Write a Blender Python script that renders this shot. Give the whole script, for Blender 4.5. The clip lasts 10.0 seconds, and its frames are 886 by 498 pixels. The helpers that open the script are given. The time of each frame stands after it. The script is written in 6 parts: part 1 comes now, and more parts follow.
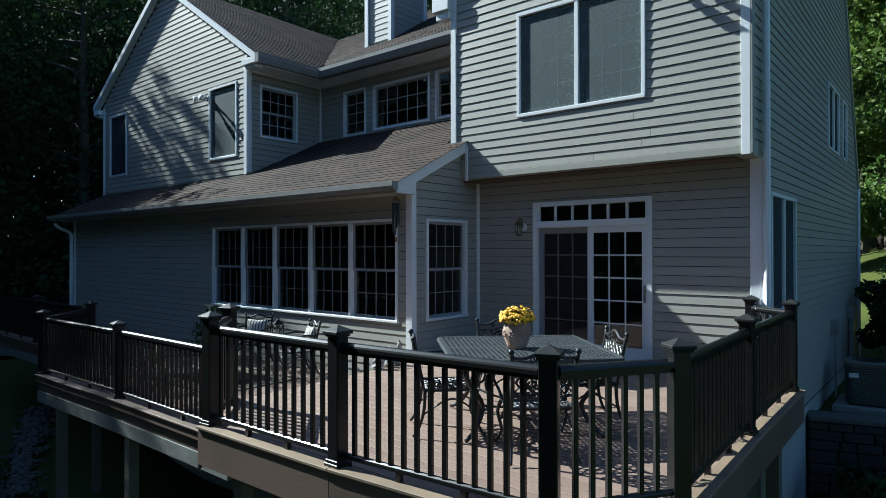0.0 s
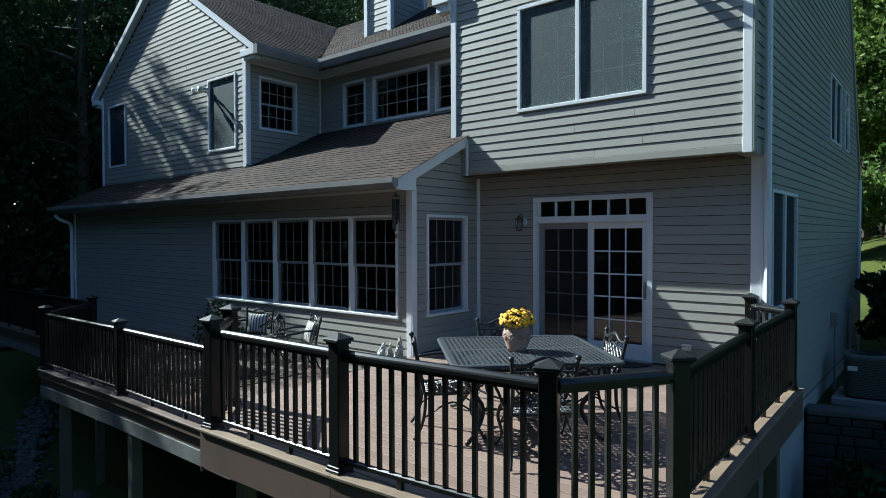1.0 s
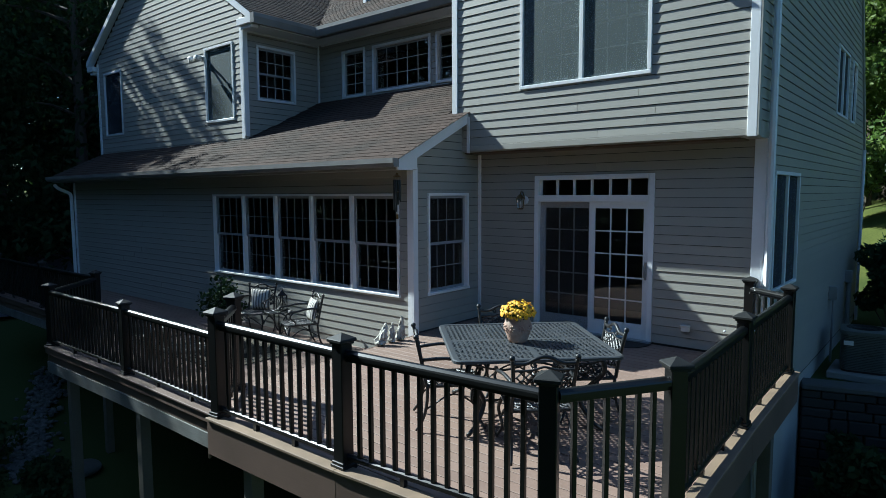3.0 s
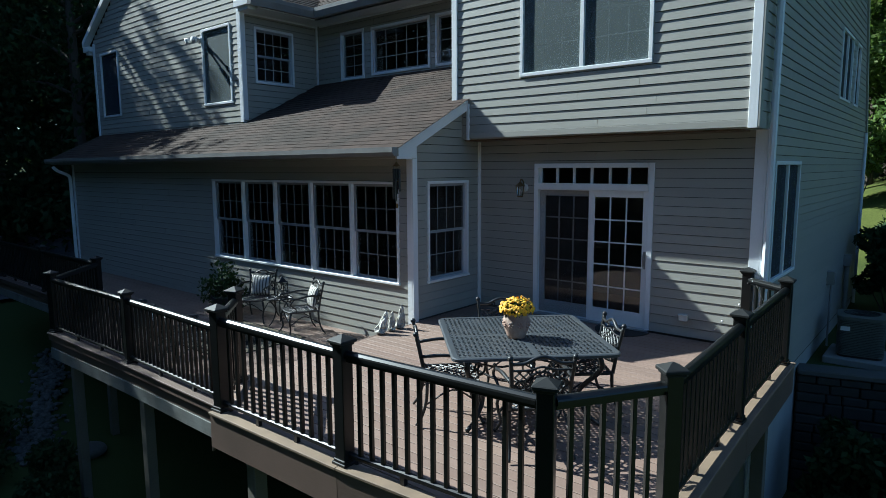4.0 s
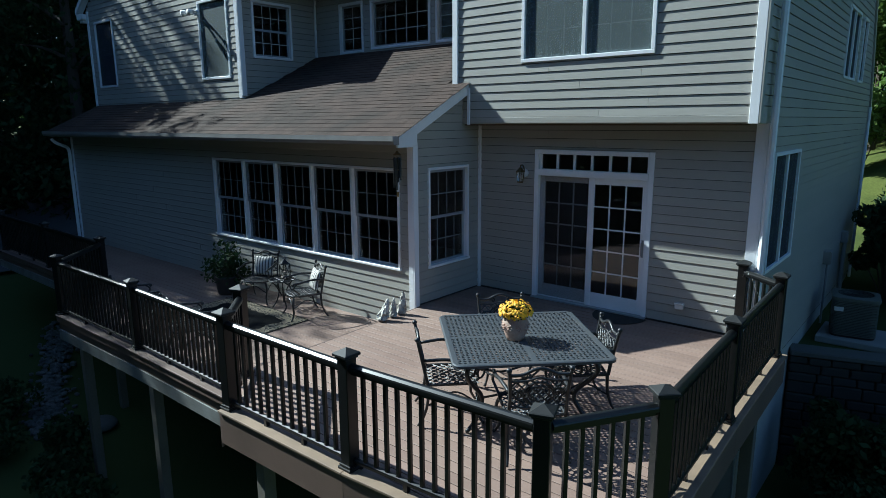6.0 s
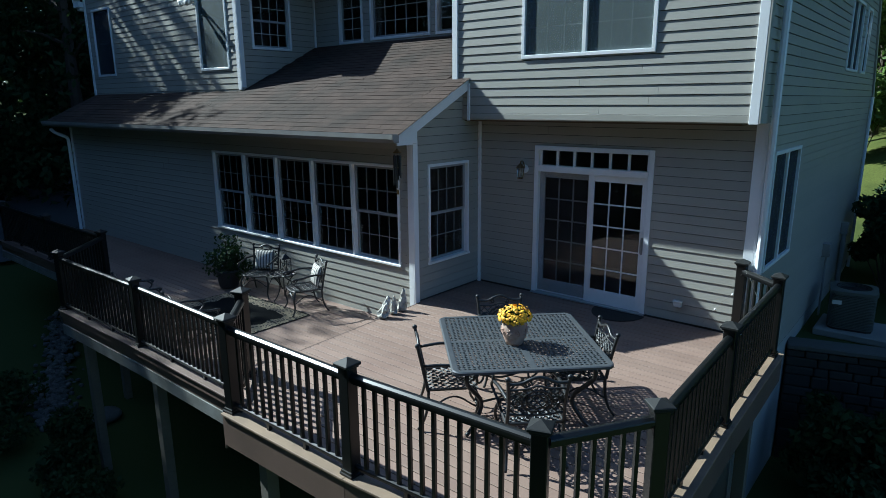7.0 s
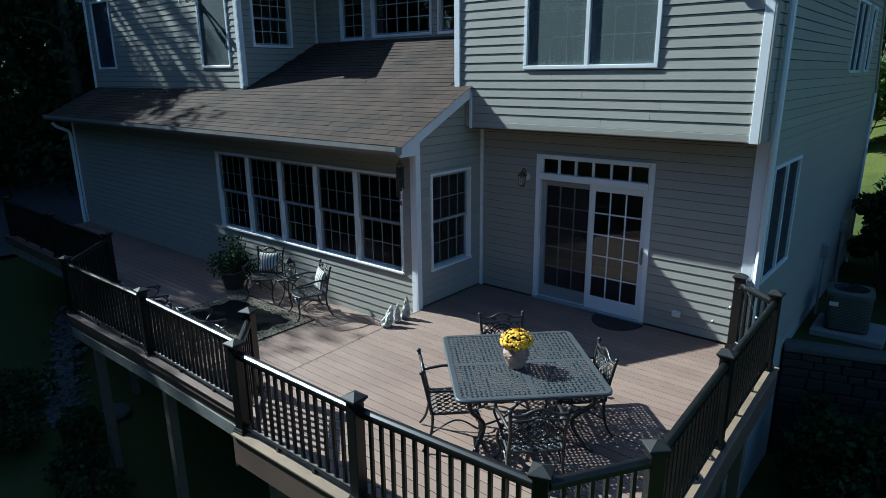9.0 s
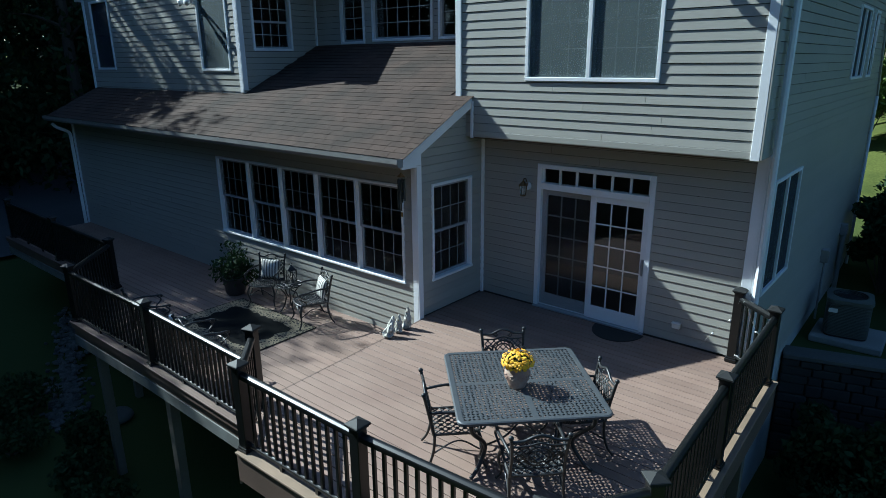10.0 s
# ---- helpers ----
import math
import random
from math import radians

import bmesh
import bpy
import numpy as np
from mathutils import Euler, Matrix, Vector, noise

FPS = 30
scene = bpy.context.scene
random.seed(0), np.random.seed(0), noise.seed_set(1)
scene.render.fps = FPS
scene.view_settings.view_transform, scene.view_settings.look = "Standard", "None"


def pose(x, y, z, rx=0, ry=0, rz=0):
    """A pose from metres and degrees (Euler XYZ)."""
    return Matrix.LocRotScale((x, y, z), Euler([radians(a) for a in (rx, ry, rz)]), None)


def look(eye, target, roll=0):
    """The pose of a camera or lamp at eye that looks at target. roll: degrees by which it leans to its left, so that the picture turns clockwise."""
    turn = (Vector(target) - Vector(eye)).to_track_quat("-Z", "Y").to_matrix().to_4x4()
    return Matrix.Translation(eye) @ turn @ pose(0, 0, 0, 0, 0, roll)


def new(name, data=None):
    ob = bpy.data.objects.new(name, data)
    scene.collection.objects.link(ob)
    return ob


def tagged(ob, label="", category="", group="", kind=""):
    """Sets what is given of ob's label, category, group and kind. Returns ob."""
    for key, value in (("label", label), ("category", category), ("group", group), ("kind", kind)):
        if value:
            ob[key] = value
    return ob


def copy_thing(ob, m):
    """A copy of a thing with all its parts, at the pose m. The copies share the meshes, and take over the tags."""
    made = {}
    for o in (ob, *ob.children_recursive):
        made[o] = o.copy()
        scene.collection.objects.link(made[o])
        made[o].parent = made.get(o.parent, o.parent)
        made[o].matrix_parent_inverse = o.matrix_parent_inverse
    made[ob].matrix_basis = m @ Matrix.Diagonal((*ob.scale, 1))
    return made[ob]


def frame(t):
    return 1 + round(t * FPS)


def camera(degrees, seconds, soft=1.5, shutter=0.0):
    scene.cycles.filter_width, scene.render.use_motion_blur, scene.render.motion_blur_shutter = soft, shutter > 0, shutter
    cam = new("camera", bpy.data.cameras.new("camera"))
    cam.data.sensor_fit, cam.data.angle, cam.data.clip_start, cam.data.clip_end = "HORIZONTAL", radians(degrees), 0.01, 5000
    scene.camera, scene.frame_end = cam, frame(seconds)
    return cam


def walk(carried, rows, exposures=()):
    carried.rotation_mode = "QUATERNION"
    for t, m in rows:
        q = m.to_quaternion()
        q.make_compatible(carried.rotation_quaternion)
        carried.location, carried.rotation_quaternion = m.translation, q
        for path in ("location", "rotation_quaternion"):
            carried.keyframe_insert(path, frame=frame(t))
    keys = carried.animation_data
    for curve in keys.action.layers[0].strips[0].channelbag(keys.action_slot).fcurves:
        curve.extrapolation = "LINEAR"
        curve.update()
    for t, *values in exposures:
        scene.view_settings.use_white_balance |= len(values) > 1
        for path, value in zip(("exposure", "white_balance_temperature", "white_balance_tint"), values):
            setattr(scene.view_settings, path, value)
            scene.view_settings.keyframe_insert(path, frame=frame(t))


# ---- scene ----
cam = camera(70.8, 10.0, soft=0.55)
PATH = [
    (0, (0.172, 0.308, 1.672), (-1.104, 1.848, 1.681), -0.1),
    (0.5, (0.171, 0.307, 1.767), (-1.105, 1.847, 1.753), -0.2),
    (1, (0.171, 0.312, 1.852), (-1.106, 1.851, 1.811), -0.2),
    (1.5, (0.168, 0.317, 1.94), (-1.109, 1.855, 1.867), -0.2),
    (2, (0.162, 0.31, 2.026), (-1.113, 1.847, 1.92), -0.2),
    (2.5, (0.161, 0.31, 2.1), (-1.114, 1.845, 1.961), -0.2),
    (4, (0.172, 0.313, 2.41), (-1.097, 1.837, 2.152), -0.3),
    (4.5, (0.176, 0.301, 2.523), (-1.089, 1.821, 2.227), -0.2),
    (5, (0.184, 0.291, 2.658), (-1.079, 1.805, 2.324), -0.3),
    (5.5, (0.184, 0.286, 2.79), (-1.075, 1.796, 2.423), -0.3),
    (7, (0.184, 0.311, 3.171), (-1.064, 1.804, 2.71), -0.4),
    (7.5, (0.192, 0.312, 3.304), (-1.054, 1.8, 2.822), -0.4),
    (8, (0.19, 0.319, 3.439), (-1.053, 1.802, 2.936), -0.4),
    (8.5, (0.176, 0.304, 3.577), (-1.064, 1.784, 3.055), -0.5),
    (9, (0.159, 0.305, 3.729), (-1.078, 1.78, 3.188), -0.5),
    (9.5, (0.137, 0.327, 3.891), (-1.098, 1.798, 3.333), -0.5),
    (10, (0.107, 0.344, 4.065), (-1.124, 1.811, 3.49), -0.5),
]
walk(cam, [(t, look(eye, target, roll)) for t, eye, target, roll in PATH], [(0, 1.14, 5220, 0), (10, 1.04, 4970, -2)])

# ---- light ----
SUN_WAY = Vector((4.55, 1.0, -3.65)).normalized()
world = bpy.data.worlds.new("world")
scene.world = world
world.use_nodes = True
wn = world.node_tree
sky = wn.nodes.new("ShaderNodeTexSky")
sky.sky_type = "NISHITA"
sky.sun_disc = False
sky.ozone_density = 4.0
sky.sun_elevation = math.asin(-SUN_WAY.z)
sky.sun_rotation = math.atan2(-SUN_WAY.x, -SUN_WAY.y)
wn.links.new(sky.outputs[0], wn.nodes["Background"].inputs[0])
wn.nodes["Background"].inputs[1].default_value = 0.062
sun_data = bpy.data.lights.new("sun", "SUN")
sun_data.energy, sun_data.angle, sun_data.color = 5.0, radians(0.5), (1.0, 0.925, 0.78)
sun = new("sun", sun_data)
sun.matrix_world = look(-SUN_WAY * 60, (0, 0, 0))


# ---- materials ----
def mat(name, col, rough=0.6, metal=0.0, grain=0.0, scale=20.0, bump=0.0, stain=0.0, stain_scale=0.8, col2=None, rand=0.0, stretch=None, spec=None, island=False):
    """Principled material with fine grain, larger stains, bump and a shade that varies piece by piece."""
    m = bpy.data.materials.new(name)
    m.use_nodes = True
    t = m.node_tree
    N, L = t.nodes, t.links
    p = N["Principled BSDF"]
    p.inputs["Roughness"].default_value = rough
    p.inputs["Metallic"].default_value = metal
    if spec is not None:
        p.inputs["Specular IOR Level"].default_value = spec
    co = N.new("ShaderNodeTexCoord").outputs["Object"]
    if stretch:
        mp = N.new("ShaderNodeMapping")
        mp.inputs["Scale"].default_value = stretch
        L.new(co, mp.inputs[0])
        co_f = mp.outputs[0]
    else:
        co_f = co
    fine = N.new("ShaderNodeTexNoise")
    fine.inputs["Scale"].default_value = scale
    fine.inputs["Detail"].default_value = 4
    L.new(co_f, fine.inputs["Vector"])
    big = N.new("ShaderNodeTexNoise")
    big.inputs["Scale"].default_value = stain_scale
    big.inputs["Detail"].default_value = 5
    L.new(co, big.inputs["Vector"])
    base = N.new("ShaderNodeMix")
    base.data_type = "RGBA"
    base.inputs[6].default_value = (*col, 1)
    base.inputs[7].default_value = (*(col2 or tuple(c * 0.55 for c in col)), 1)
    ramp = N.new("ShaderNodeMapRange")
    ramp.inputs[1].default_value, ramp.inputs[2].default_value = 0.42, 0.72
    ramp.inputs[4].default_value = stain
    L.new(big.outputs[0], ramp.inputs[0])
    L.new(ramp.outputs[0], base.inputs[0])
    hsv = N.new("ShaderNodeHueSaturation")
    L.new(base.outputs[2], hsv.inputs["Color"])
    v = N.new("ShaderNodeMath")
    v.operation = "MULTIPLY_ADD"
    L.new(fine.outputs[0], v.inputs[0])
    v.inputs[1].default_value, v.inputs[2].default_value = grain, 1 - grain / 2
    last = v.outputs[0]
    if rand:
        r = N.new("ShaderNodeNewGeometry").outputs["Random Per Island"] if island else N.new("ShaderNodeObjectInfo").outputs["Random"]
        a = N.new("ShaderNodeMath")
        a.operation = "MULTIPLY_ADD"
        L.new(r, a.inputs[0])
        a.inputs[1].default_value, a.inputs[2].default_value = rand, 1 - rand / 2
        b = N.new("ShaderNodeMath")
        b.operation = "MULTIPLY"
        L.new(last, b.inputs[0])
        L.new(a.outputs[0], b.inputs[1])
        last = b.outputs[0]
    L.new(last, hsv.inputs["Value"])
    L.new(hsv.outputs[0], p.inputs["Base Color"])
    if bump:
        bp = N.new("ShaderNodeBump")
        bp.inputs["Strength"].default_value = bump
        bp.inputs["Distance"].default_value = 0.004
        L.new(fine.outputs[0], bp.inputs["Height"])
        L.new(bp.outputs[0], p.inputs["Normal"])
    return m


def glass_mat(name, tint, rough=0.0):
    m = bpy.data.materials.new(name)
    m.use_nodes = True
    p = m.node_tree.nodes["Principled BSDF"]
    p.inputs["Base Color"].default_value = (*tint, 1)
    p.inputs["Roughness"].default_value = rough
    p.inputs["Transmission Weight"].default_value = 1.0
    p.inputs["IOR"].default_value = 1.45
    return m


def screen_mat(name, col, cover):
    """Insect screen: a fine grey mesh, half see-through. Also makes the sheet that darkens shaded panes."""
    m = bpy.data.materials.new(name)
    m.use_nodes = True
    t = m.node_tree
    N, L = t.nodes, t.links
    p = N["Principled BSDF"]
    p.inputs["Base Color"].default_value = (*col, 1)
    p.inputs["Roughness"].default_value = 0.7
    clear = N.new("ShaderNodeBsdfTransparent")
    mix = N.new("ShaderNodeMixShader")
    mix.inputs[0].default_value = cover
    L.new(clear.outputs[0], mix.inputs[1])
    L.new(p.outputs[0], mix.inputs[2])
    L.new(mix.outputs[0], N["Material Output"].inputs["Surface"])
    return m


SIDING = mat("clapboard_paint", (0.344, 0.336, 0.300), 0.48, grain=0.12, scale=60, bump=0.25, stain=0.35, stain_scale=0.7, col2=(0.285, 0.283, 0.248), rand=0.09, stretch=(0.15, 0.15, 3))
WALLCORE = mat("dark_building_paper", (0.05, 0.05, 0.05), 0.9, grain=0.1)
TRIM = mat("white_trim_paint", (0.78, 0.80, 0.82), 0.45, grain=0.06, scale=30, bump=0.1, stain=0.35, stain_scale=1.5, col2=(0.64, 0.65, 0.65))
# Sash colour lowered to the grey-blue that vinyl shows in shade.
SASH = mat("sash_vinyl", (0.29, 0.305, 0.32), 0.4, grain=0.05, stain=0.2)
# Muntin colour dimmed for the shaded sunroom windows.
MUNTIN_DIM = mat("muntin_shade_toned", (0.20, 0.21, 0.215), 0.5, grain=0.05)
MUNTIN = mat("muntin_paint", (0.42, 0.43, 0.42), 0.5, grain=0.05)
GUTTER = mat("gutter_enamel", (0.26, 0.26, 0.255), 0.35, grain=0.08, stain=0.6, stain_scale=2.5, col2=(0.17, 0.167, 0.16))
SHINGLE = mat("asphalt_shingle", (0.058, 0.041, 0.033), 0.95, grain=1.0, scale=150, bump=0.9, stain=0.9, stain_scale=1.1, col2=(0.030, 0.026, 0.022), rand=0.26, island=False, spec=0.2)
SHINGLE_FAR = mat("asphalt_shingle_joined", (0.058, 0.041, 0.033), 0.95, grain=1.0, scale=150, bump=0.9, stain=0.9, stain_scale=1.1, col2=(0.030, 0.026, 0.022), rand=0.26, island=True, spec=0.2)
DECKING = mat("composite_decking", (0.228, 0.158, 0.122), 0.62, grain=0.36, scale=24, bump=0.35, stain=0.65, stain_scale=1.3, col2=(0.17, 0.108, 0.083), rand=0.22, stretch=(0.35, 9, 9))
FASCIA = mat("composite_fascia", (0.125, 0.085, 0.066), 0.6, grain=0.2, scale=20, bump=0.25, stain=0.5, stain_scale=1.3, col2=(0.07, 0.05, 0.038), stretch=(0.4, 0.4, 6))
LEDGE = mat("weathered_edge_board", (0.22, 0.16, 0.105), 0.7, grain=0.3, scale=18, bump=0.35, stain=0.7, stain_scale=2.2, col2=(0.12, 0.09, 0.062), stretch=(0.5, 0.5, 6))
TIMBER = mat("weathered_pressure_treated", (0.12, 0.112, 0.092), 0.85, grain=0.4, scale=22, bump=0.5, stain=0.6, stain_scale=1.5, col2=(0.075, 0.07, 0.056), stretch=(0.5, 0.5, 5))
PALEBEAM = mat("pale_weathered_beam", (0.165, 0.175, 0.17), 0.85, grain=0.45, scale=20, bump=0.5, stain=0.9, stain_scale=2.5, col2=(0.10, 0.10, 0.09), stretch=(0.5, 0.5, 5))
RAILBLACK = mat("black_rail_coating", (0.006, 0.0067, 0.007), 0.33, spec=0.42, grain=0.2, scale=40, stain=0.4, stain_scale=6, col2=(0.012, 0.012, 0.012))
CAPBLACK = mat("weathered_black_cap", (0.012, 0.013, 0.013), 0.6, spec=0.3, grain=0.3, scale=40, stain=0.5, stain_scale=8, col2=(0.022, 0.022, 0.021))
CASTMETAL = mat("cast_aluminium_black", (0.026, 0.027, 0.028), 0.38, metal=0.25, grain=0.3, scale=70, bump=0.3, stain=0.3, stain_scale=6, col2=(0.05, 0.05, 0.05))
TABLEMETAL = mat("cast_aluminium_grey", (0.066, 0.074, 0.083), 0.40, metal=0.2, grain=0.25, scale=60, bump=0.2, stain=0.4, stain_scale=5, col2=(0.10, 0.10, 0.10))
GLASS = glass_mat("window_glass", (0.85, 0.9, 0.9))
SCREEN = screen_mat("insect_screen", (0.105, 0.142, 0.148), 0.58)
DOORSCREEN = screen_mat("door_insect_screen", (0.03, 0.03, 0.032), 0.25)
# Added sheet that puts shade over panes reflecting too much sky.
DARK_SHEET = screen_mat("pane_darkening_sheet", (0.030, 0.040, 0.055), 0.7)
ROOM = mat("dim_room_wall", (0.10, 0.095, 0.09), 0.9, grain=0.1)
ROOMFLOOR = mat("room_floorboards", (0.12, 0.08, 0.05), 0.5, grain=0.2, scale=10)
CONCRETE = mat("concrete", (0.27, 0.27, 0.255), 0.9, grain=0.25, scale=50, bump=0.4, stain=0.5)
STUCCO = mat("foundation_parging", (0.40, 0.41, 0.39), 0.9, grain=0.2, scale=70, bump=0.6, stain=0.4)
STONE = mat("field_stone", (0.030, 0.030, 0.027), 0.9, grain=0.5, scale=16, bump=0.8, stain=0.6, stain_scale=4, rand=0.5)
GRASS = mat("lawn", (0.085, 0.100, 0.024), 0.95, grain=1.0, scale=16, bump=1.0, stain=0.9, stain_scale=0.9, col2=(0.045, 0.060, 0.016), spec=0.1)
# Even darker green below y 20, blending into the mottled lawn by y 23.
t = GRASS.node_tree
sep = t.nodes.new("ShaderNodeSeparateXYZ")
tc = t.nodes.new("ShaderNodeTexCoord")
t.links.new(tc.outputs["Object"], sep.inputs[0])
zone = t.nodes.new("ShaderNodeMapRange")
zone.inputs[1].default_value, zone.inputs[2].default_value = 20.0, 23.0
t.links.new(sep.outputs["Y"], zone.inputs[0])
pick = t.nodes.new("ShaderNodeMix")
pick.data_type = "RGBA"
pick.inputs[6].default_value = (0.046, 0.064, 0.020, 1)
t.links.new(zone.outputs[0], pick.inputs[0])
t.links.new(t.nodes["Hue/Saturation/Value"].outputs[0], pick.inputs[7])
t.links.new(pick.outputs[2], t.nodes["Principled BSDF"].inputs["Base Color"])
EARTH = mat("leaf_litter", (0.055, 0.045, 0.032), 0.95, grain=0.7, scale=30, bump=1.0, stain=0.6, stain_scale=0.8, col2=(0.03, 0.035, 0.018), spec=0.1)
ASPHALT = mat("driveway_asphalt", (0.06, 0.06, 0.062), 0.9, grain=0.4, scale=120, bump=0.5, stain=0.4)
BARK = mat("bark", (0.085, 0.068, 0.052), 0.95, grain=0.6, scale=14, bump=1.0, stain=0.5, stretch=(3, 3, 0.5))


def leaf_mat(name, col, col2, thin=0.3, rough=0.55):
    m = mat(name, col, rough, grain=0.4, scale=3, stain=0.8, stain_scale=0.5, col2=col2, rand=0.7, island=True, spec=0.15)
    t = m.node_tree
    p = t.nodes["Principled BSDF"]
    tr = t.nodes.new("ShaderNodeBsdfTranslucent")
    tr.inputs[0].default_value = (col[0] * 1.3, col[1] * 1.5, col[2], 1)
    mix = t.nodes.new("ShaderNodeMixShader")
    mix.inputs[0].default_value = thin
    t.links.new(p.outputs[0], mix.inputs[1])
    t.links.new(tr.outputs[0], mix.inputs[2])
    t.links.new(mix.outputs[0], t.nodes["Material Output"].inputs["Surface"])
    return m


# Leaf tones carry light: LEAF2 darkened for shade, LEAF and LEAF3 brightened for sun.
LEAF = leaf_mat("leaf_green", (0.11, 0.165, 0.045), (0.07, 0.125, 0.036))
LEAF2 = leaf_mat("leaf_green_shade_toned", (0.034, 0.058, 0.022), (0.023, 0.042, 0.017), 0.09, 0.8)
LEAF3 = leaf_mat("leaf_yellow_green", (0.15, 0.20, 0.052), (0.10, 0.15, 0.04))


# ---- mesh helpers ----
def link(name, bm, material, parent=None, label=""):
    me = bpy.data.meshes.new(name)
    bmesh.ops.recalc_face_normals(bm, faces=bm.faces)
    bm.to_mesh(me)
    bm.free()
    me.materials.append(material)
    ob = new(name, me)
    if parent is not None:
        ob.parent = parent
    if label:
        ob["label"] = label
    return ob


def part(name, bm, material, parent, label=""):
    """One mesh object under a thing or a part; the mesh is given in the space of its parent."""
    return link(name, bm, material, parent, label)


def raw(name, verts, faces, material, parent=None, label=""):
    me = bpy.data.meshes.new(name)
    me.from_pydata(verts, [], faces)
    me.materials.append(material)
    ob = new(name, me)
    if parent is not None:
        ob.parent = parent
    if label:
        ob["label"] = label
    return ob


def thing(name, label, category, group="", m=None, kind=""):
    ob = new(name)
    if m is not None:
        ob.matrix_basis = m
    return tagged(ob, label, category, group, kind)


def smooth(ob):
    for f in ob.data.polygons:
        f.use_smooth = True
    return ob


def box(bm, lo, hi, bevel=0.0, m=None):
    x0, y0, z0 = lo
    x1, y1, z1 = hi
    vs = [bm.verts.new(v) for v in ((x0, y0, z0), (x1, y0, z0), (x1, y1, z0), (x0, y1, z0), (x0, y0, z1), (x1, y0, z1), (x1, y1, z1), (x0, y1, z1))]
    fs = [bm.faces.new([vs[i] for i in f]) for f in ((3, 2, 1, 0), (4, 5, 6, 7), (0, 1, 5, 4), (1, 2, 6, 5), (2, 3, 7, 6), (3, 0, 4, 7))]
    if bevel:
        es = list({e for f in fs for e in f.edges})
        r = bmesh.ops.bevel(bm, geom=es, offset=bevel, segments=1, affect="EDGES")
        vs = list({v for f in r["faces"] for v in f.verts} | {v for v in vs if v.is_valid})
    if m is not None:
        bmesh.ops.transform(bm, matrix=m, verts=vs)
    return bm


def boxes(items, bevel=0.0):
    bm = bmesh.new()
    for lo, hi in items:
        box(bm, lo, hi, bevel)
    return bm


def prism(bm, poly, a, b, axis):
    """A polygon given in two axes, drawn out from a to b along the third."""
    def at(p, h):
        return {"x": (h, p[0], p[1]), "y": (p[0], h, p[1]), "z": (p[0], p[1], h)}[axis]
    lo = [bm.verts.new(at(p, a)) for p in poly]
    hi = [bm.verts.new(at(p, b)) for p in poly]
    n = len(poly)
    bm.faces.new(lo)
    bm.faces.new(hi[::-1])
    for i in range(n):
        bm.faces.new((lo[i], hi[i], hi[(i + 1) % n], lo[(i + 1) % n]))
    return bm


def tube(bm, pts, r, sides=6, closed=False, taper=None):
    """A round bar along a line of points."""
    pts = [Vector(p) for p in pts]
    n = len(pts)
    rings = []
    side = None
    for i, p in enumerate(pts):
        if closed:
            d = pts[(i + 1) % n] - pts[i - 1]
        else:
            d = pts[min(i + 1, n - 1)] - pts[max(i - 1, 0)]
        d = d.normalized() if d.length > 1e-9 else Vector((0, 0, 1))
        ref = side if side is not None else (Vector((0, 0, 1)) if abs(d.z) < 0.9 else Vector((1, 0, 0)))
        u = (ref - d * ref.dot(d))
        u = u.normalized() if u.length > 1e-6 else d.orthogonal().normalized()
        side = u
        w = d.cross(u)
        rr = r if taper is None else r + (taper - r) * i / max(n - 1, 1)
        rings.append([bm.verts.new(p + (u * math.cos(k * math.tau / sides) + w * math.sin(k * math.tau / sides)) * rr) for k in range(sides)])
    for i in range(n if closed else n - 1):
        a, b = rings[i], rings[(i + 1) % n]
        for k in range(sides):
            bm.faces.new((a[k], a[(k + 1) % sides], b[(k + 1) % sides], b[k]))
    if not closed:
        bm.faces.new(rings[0][::-1])
        bm.faces.new(rings[-1])
    return bm


def arc(c, r, a0, a1, n, u, w):
    """Points of an arc round c in the plane of the vectors u and w."""
    c, u, w = Vector(c), Vector(u), Vector(w)
    return [c + u * (r * math.cos(radians(a0 + (a1 - a0) * i / n))) + w * (r * math.sin(radians(a0 + (a1 - a0) * i / n))) for i in range(n + 1)]


def spline(ctrl, n=6):
    """Catmull-Rom points through the given ones."""
    c = [Vector(p) for p in ctrl]
    c = [c[0] * 2 - c[1]] + c + [c[-1] * 2 - c[-2]]
    out = []
    for i in range(1, len(c) - 2):
        for k in range(n):
            t = k / n
            out.append(0.5 * (2 * c[i] + (c[i + 1] - c[i - 1]) * t + (2 * c[i - 1] - 5 * c[i] + 4 * c[i + 1] - c[i + 2]) * t * t + (3 * c[i] - c[i - 1] - 3 * c[i + 1] + c[i + 2]) * t ** 3))
    out.append(c[-2])
    return out


def lathe(bm, prof, n=24, c=(0, 0, 0)):
    rings = [[bm.verts.new((c[0] + r * math.cos(k * math.tau / n), c[1] + r * math.sin(k * math.tau / n), c[2] + z)) for k in range(n)] for r, z in prof]
    for a, b in zip(rings, rings[1:]):
        for k in range(n):
            bm.faces.new((a[k], a[(k + 1) % n], b[(k + 1) % n], b[k]))
    bm.faces.new(rings[0][::-1])
    bm.faces.new(rings[-1])
    return bm


# ---- walls: u runs along the wall, v up, w outwards ----
class Face:
    def __init__(self, axis, at):
        self.axis, self.at = axis, at

    def p(self, u, v, w):
        return (u, self.at - w, v) if self.axis == "y" else (self.at + w, u, v)

    def box(self, bm, u0, u1, v0, v1, w0, w1, bevel=0.0):
        a, b = self.p(u0, v0, w0), self.p(u1, v1, w1)
        return box(bm, tuple(map(min, a, b)), tuple(map(max, a, b)), bevel)


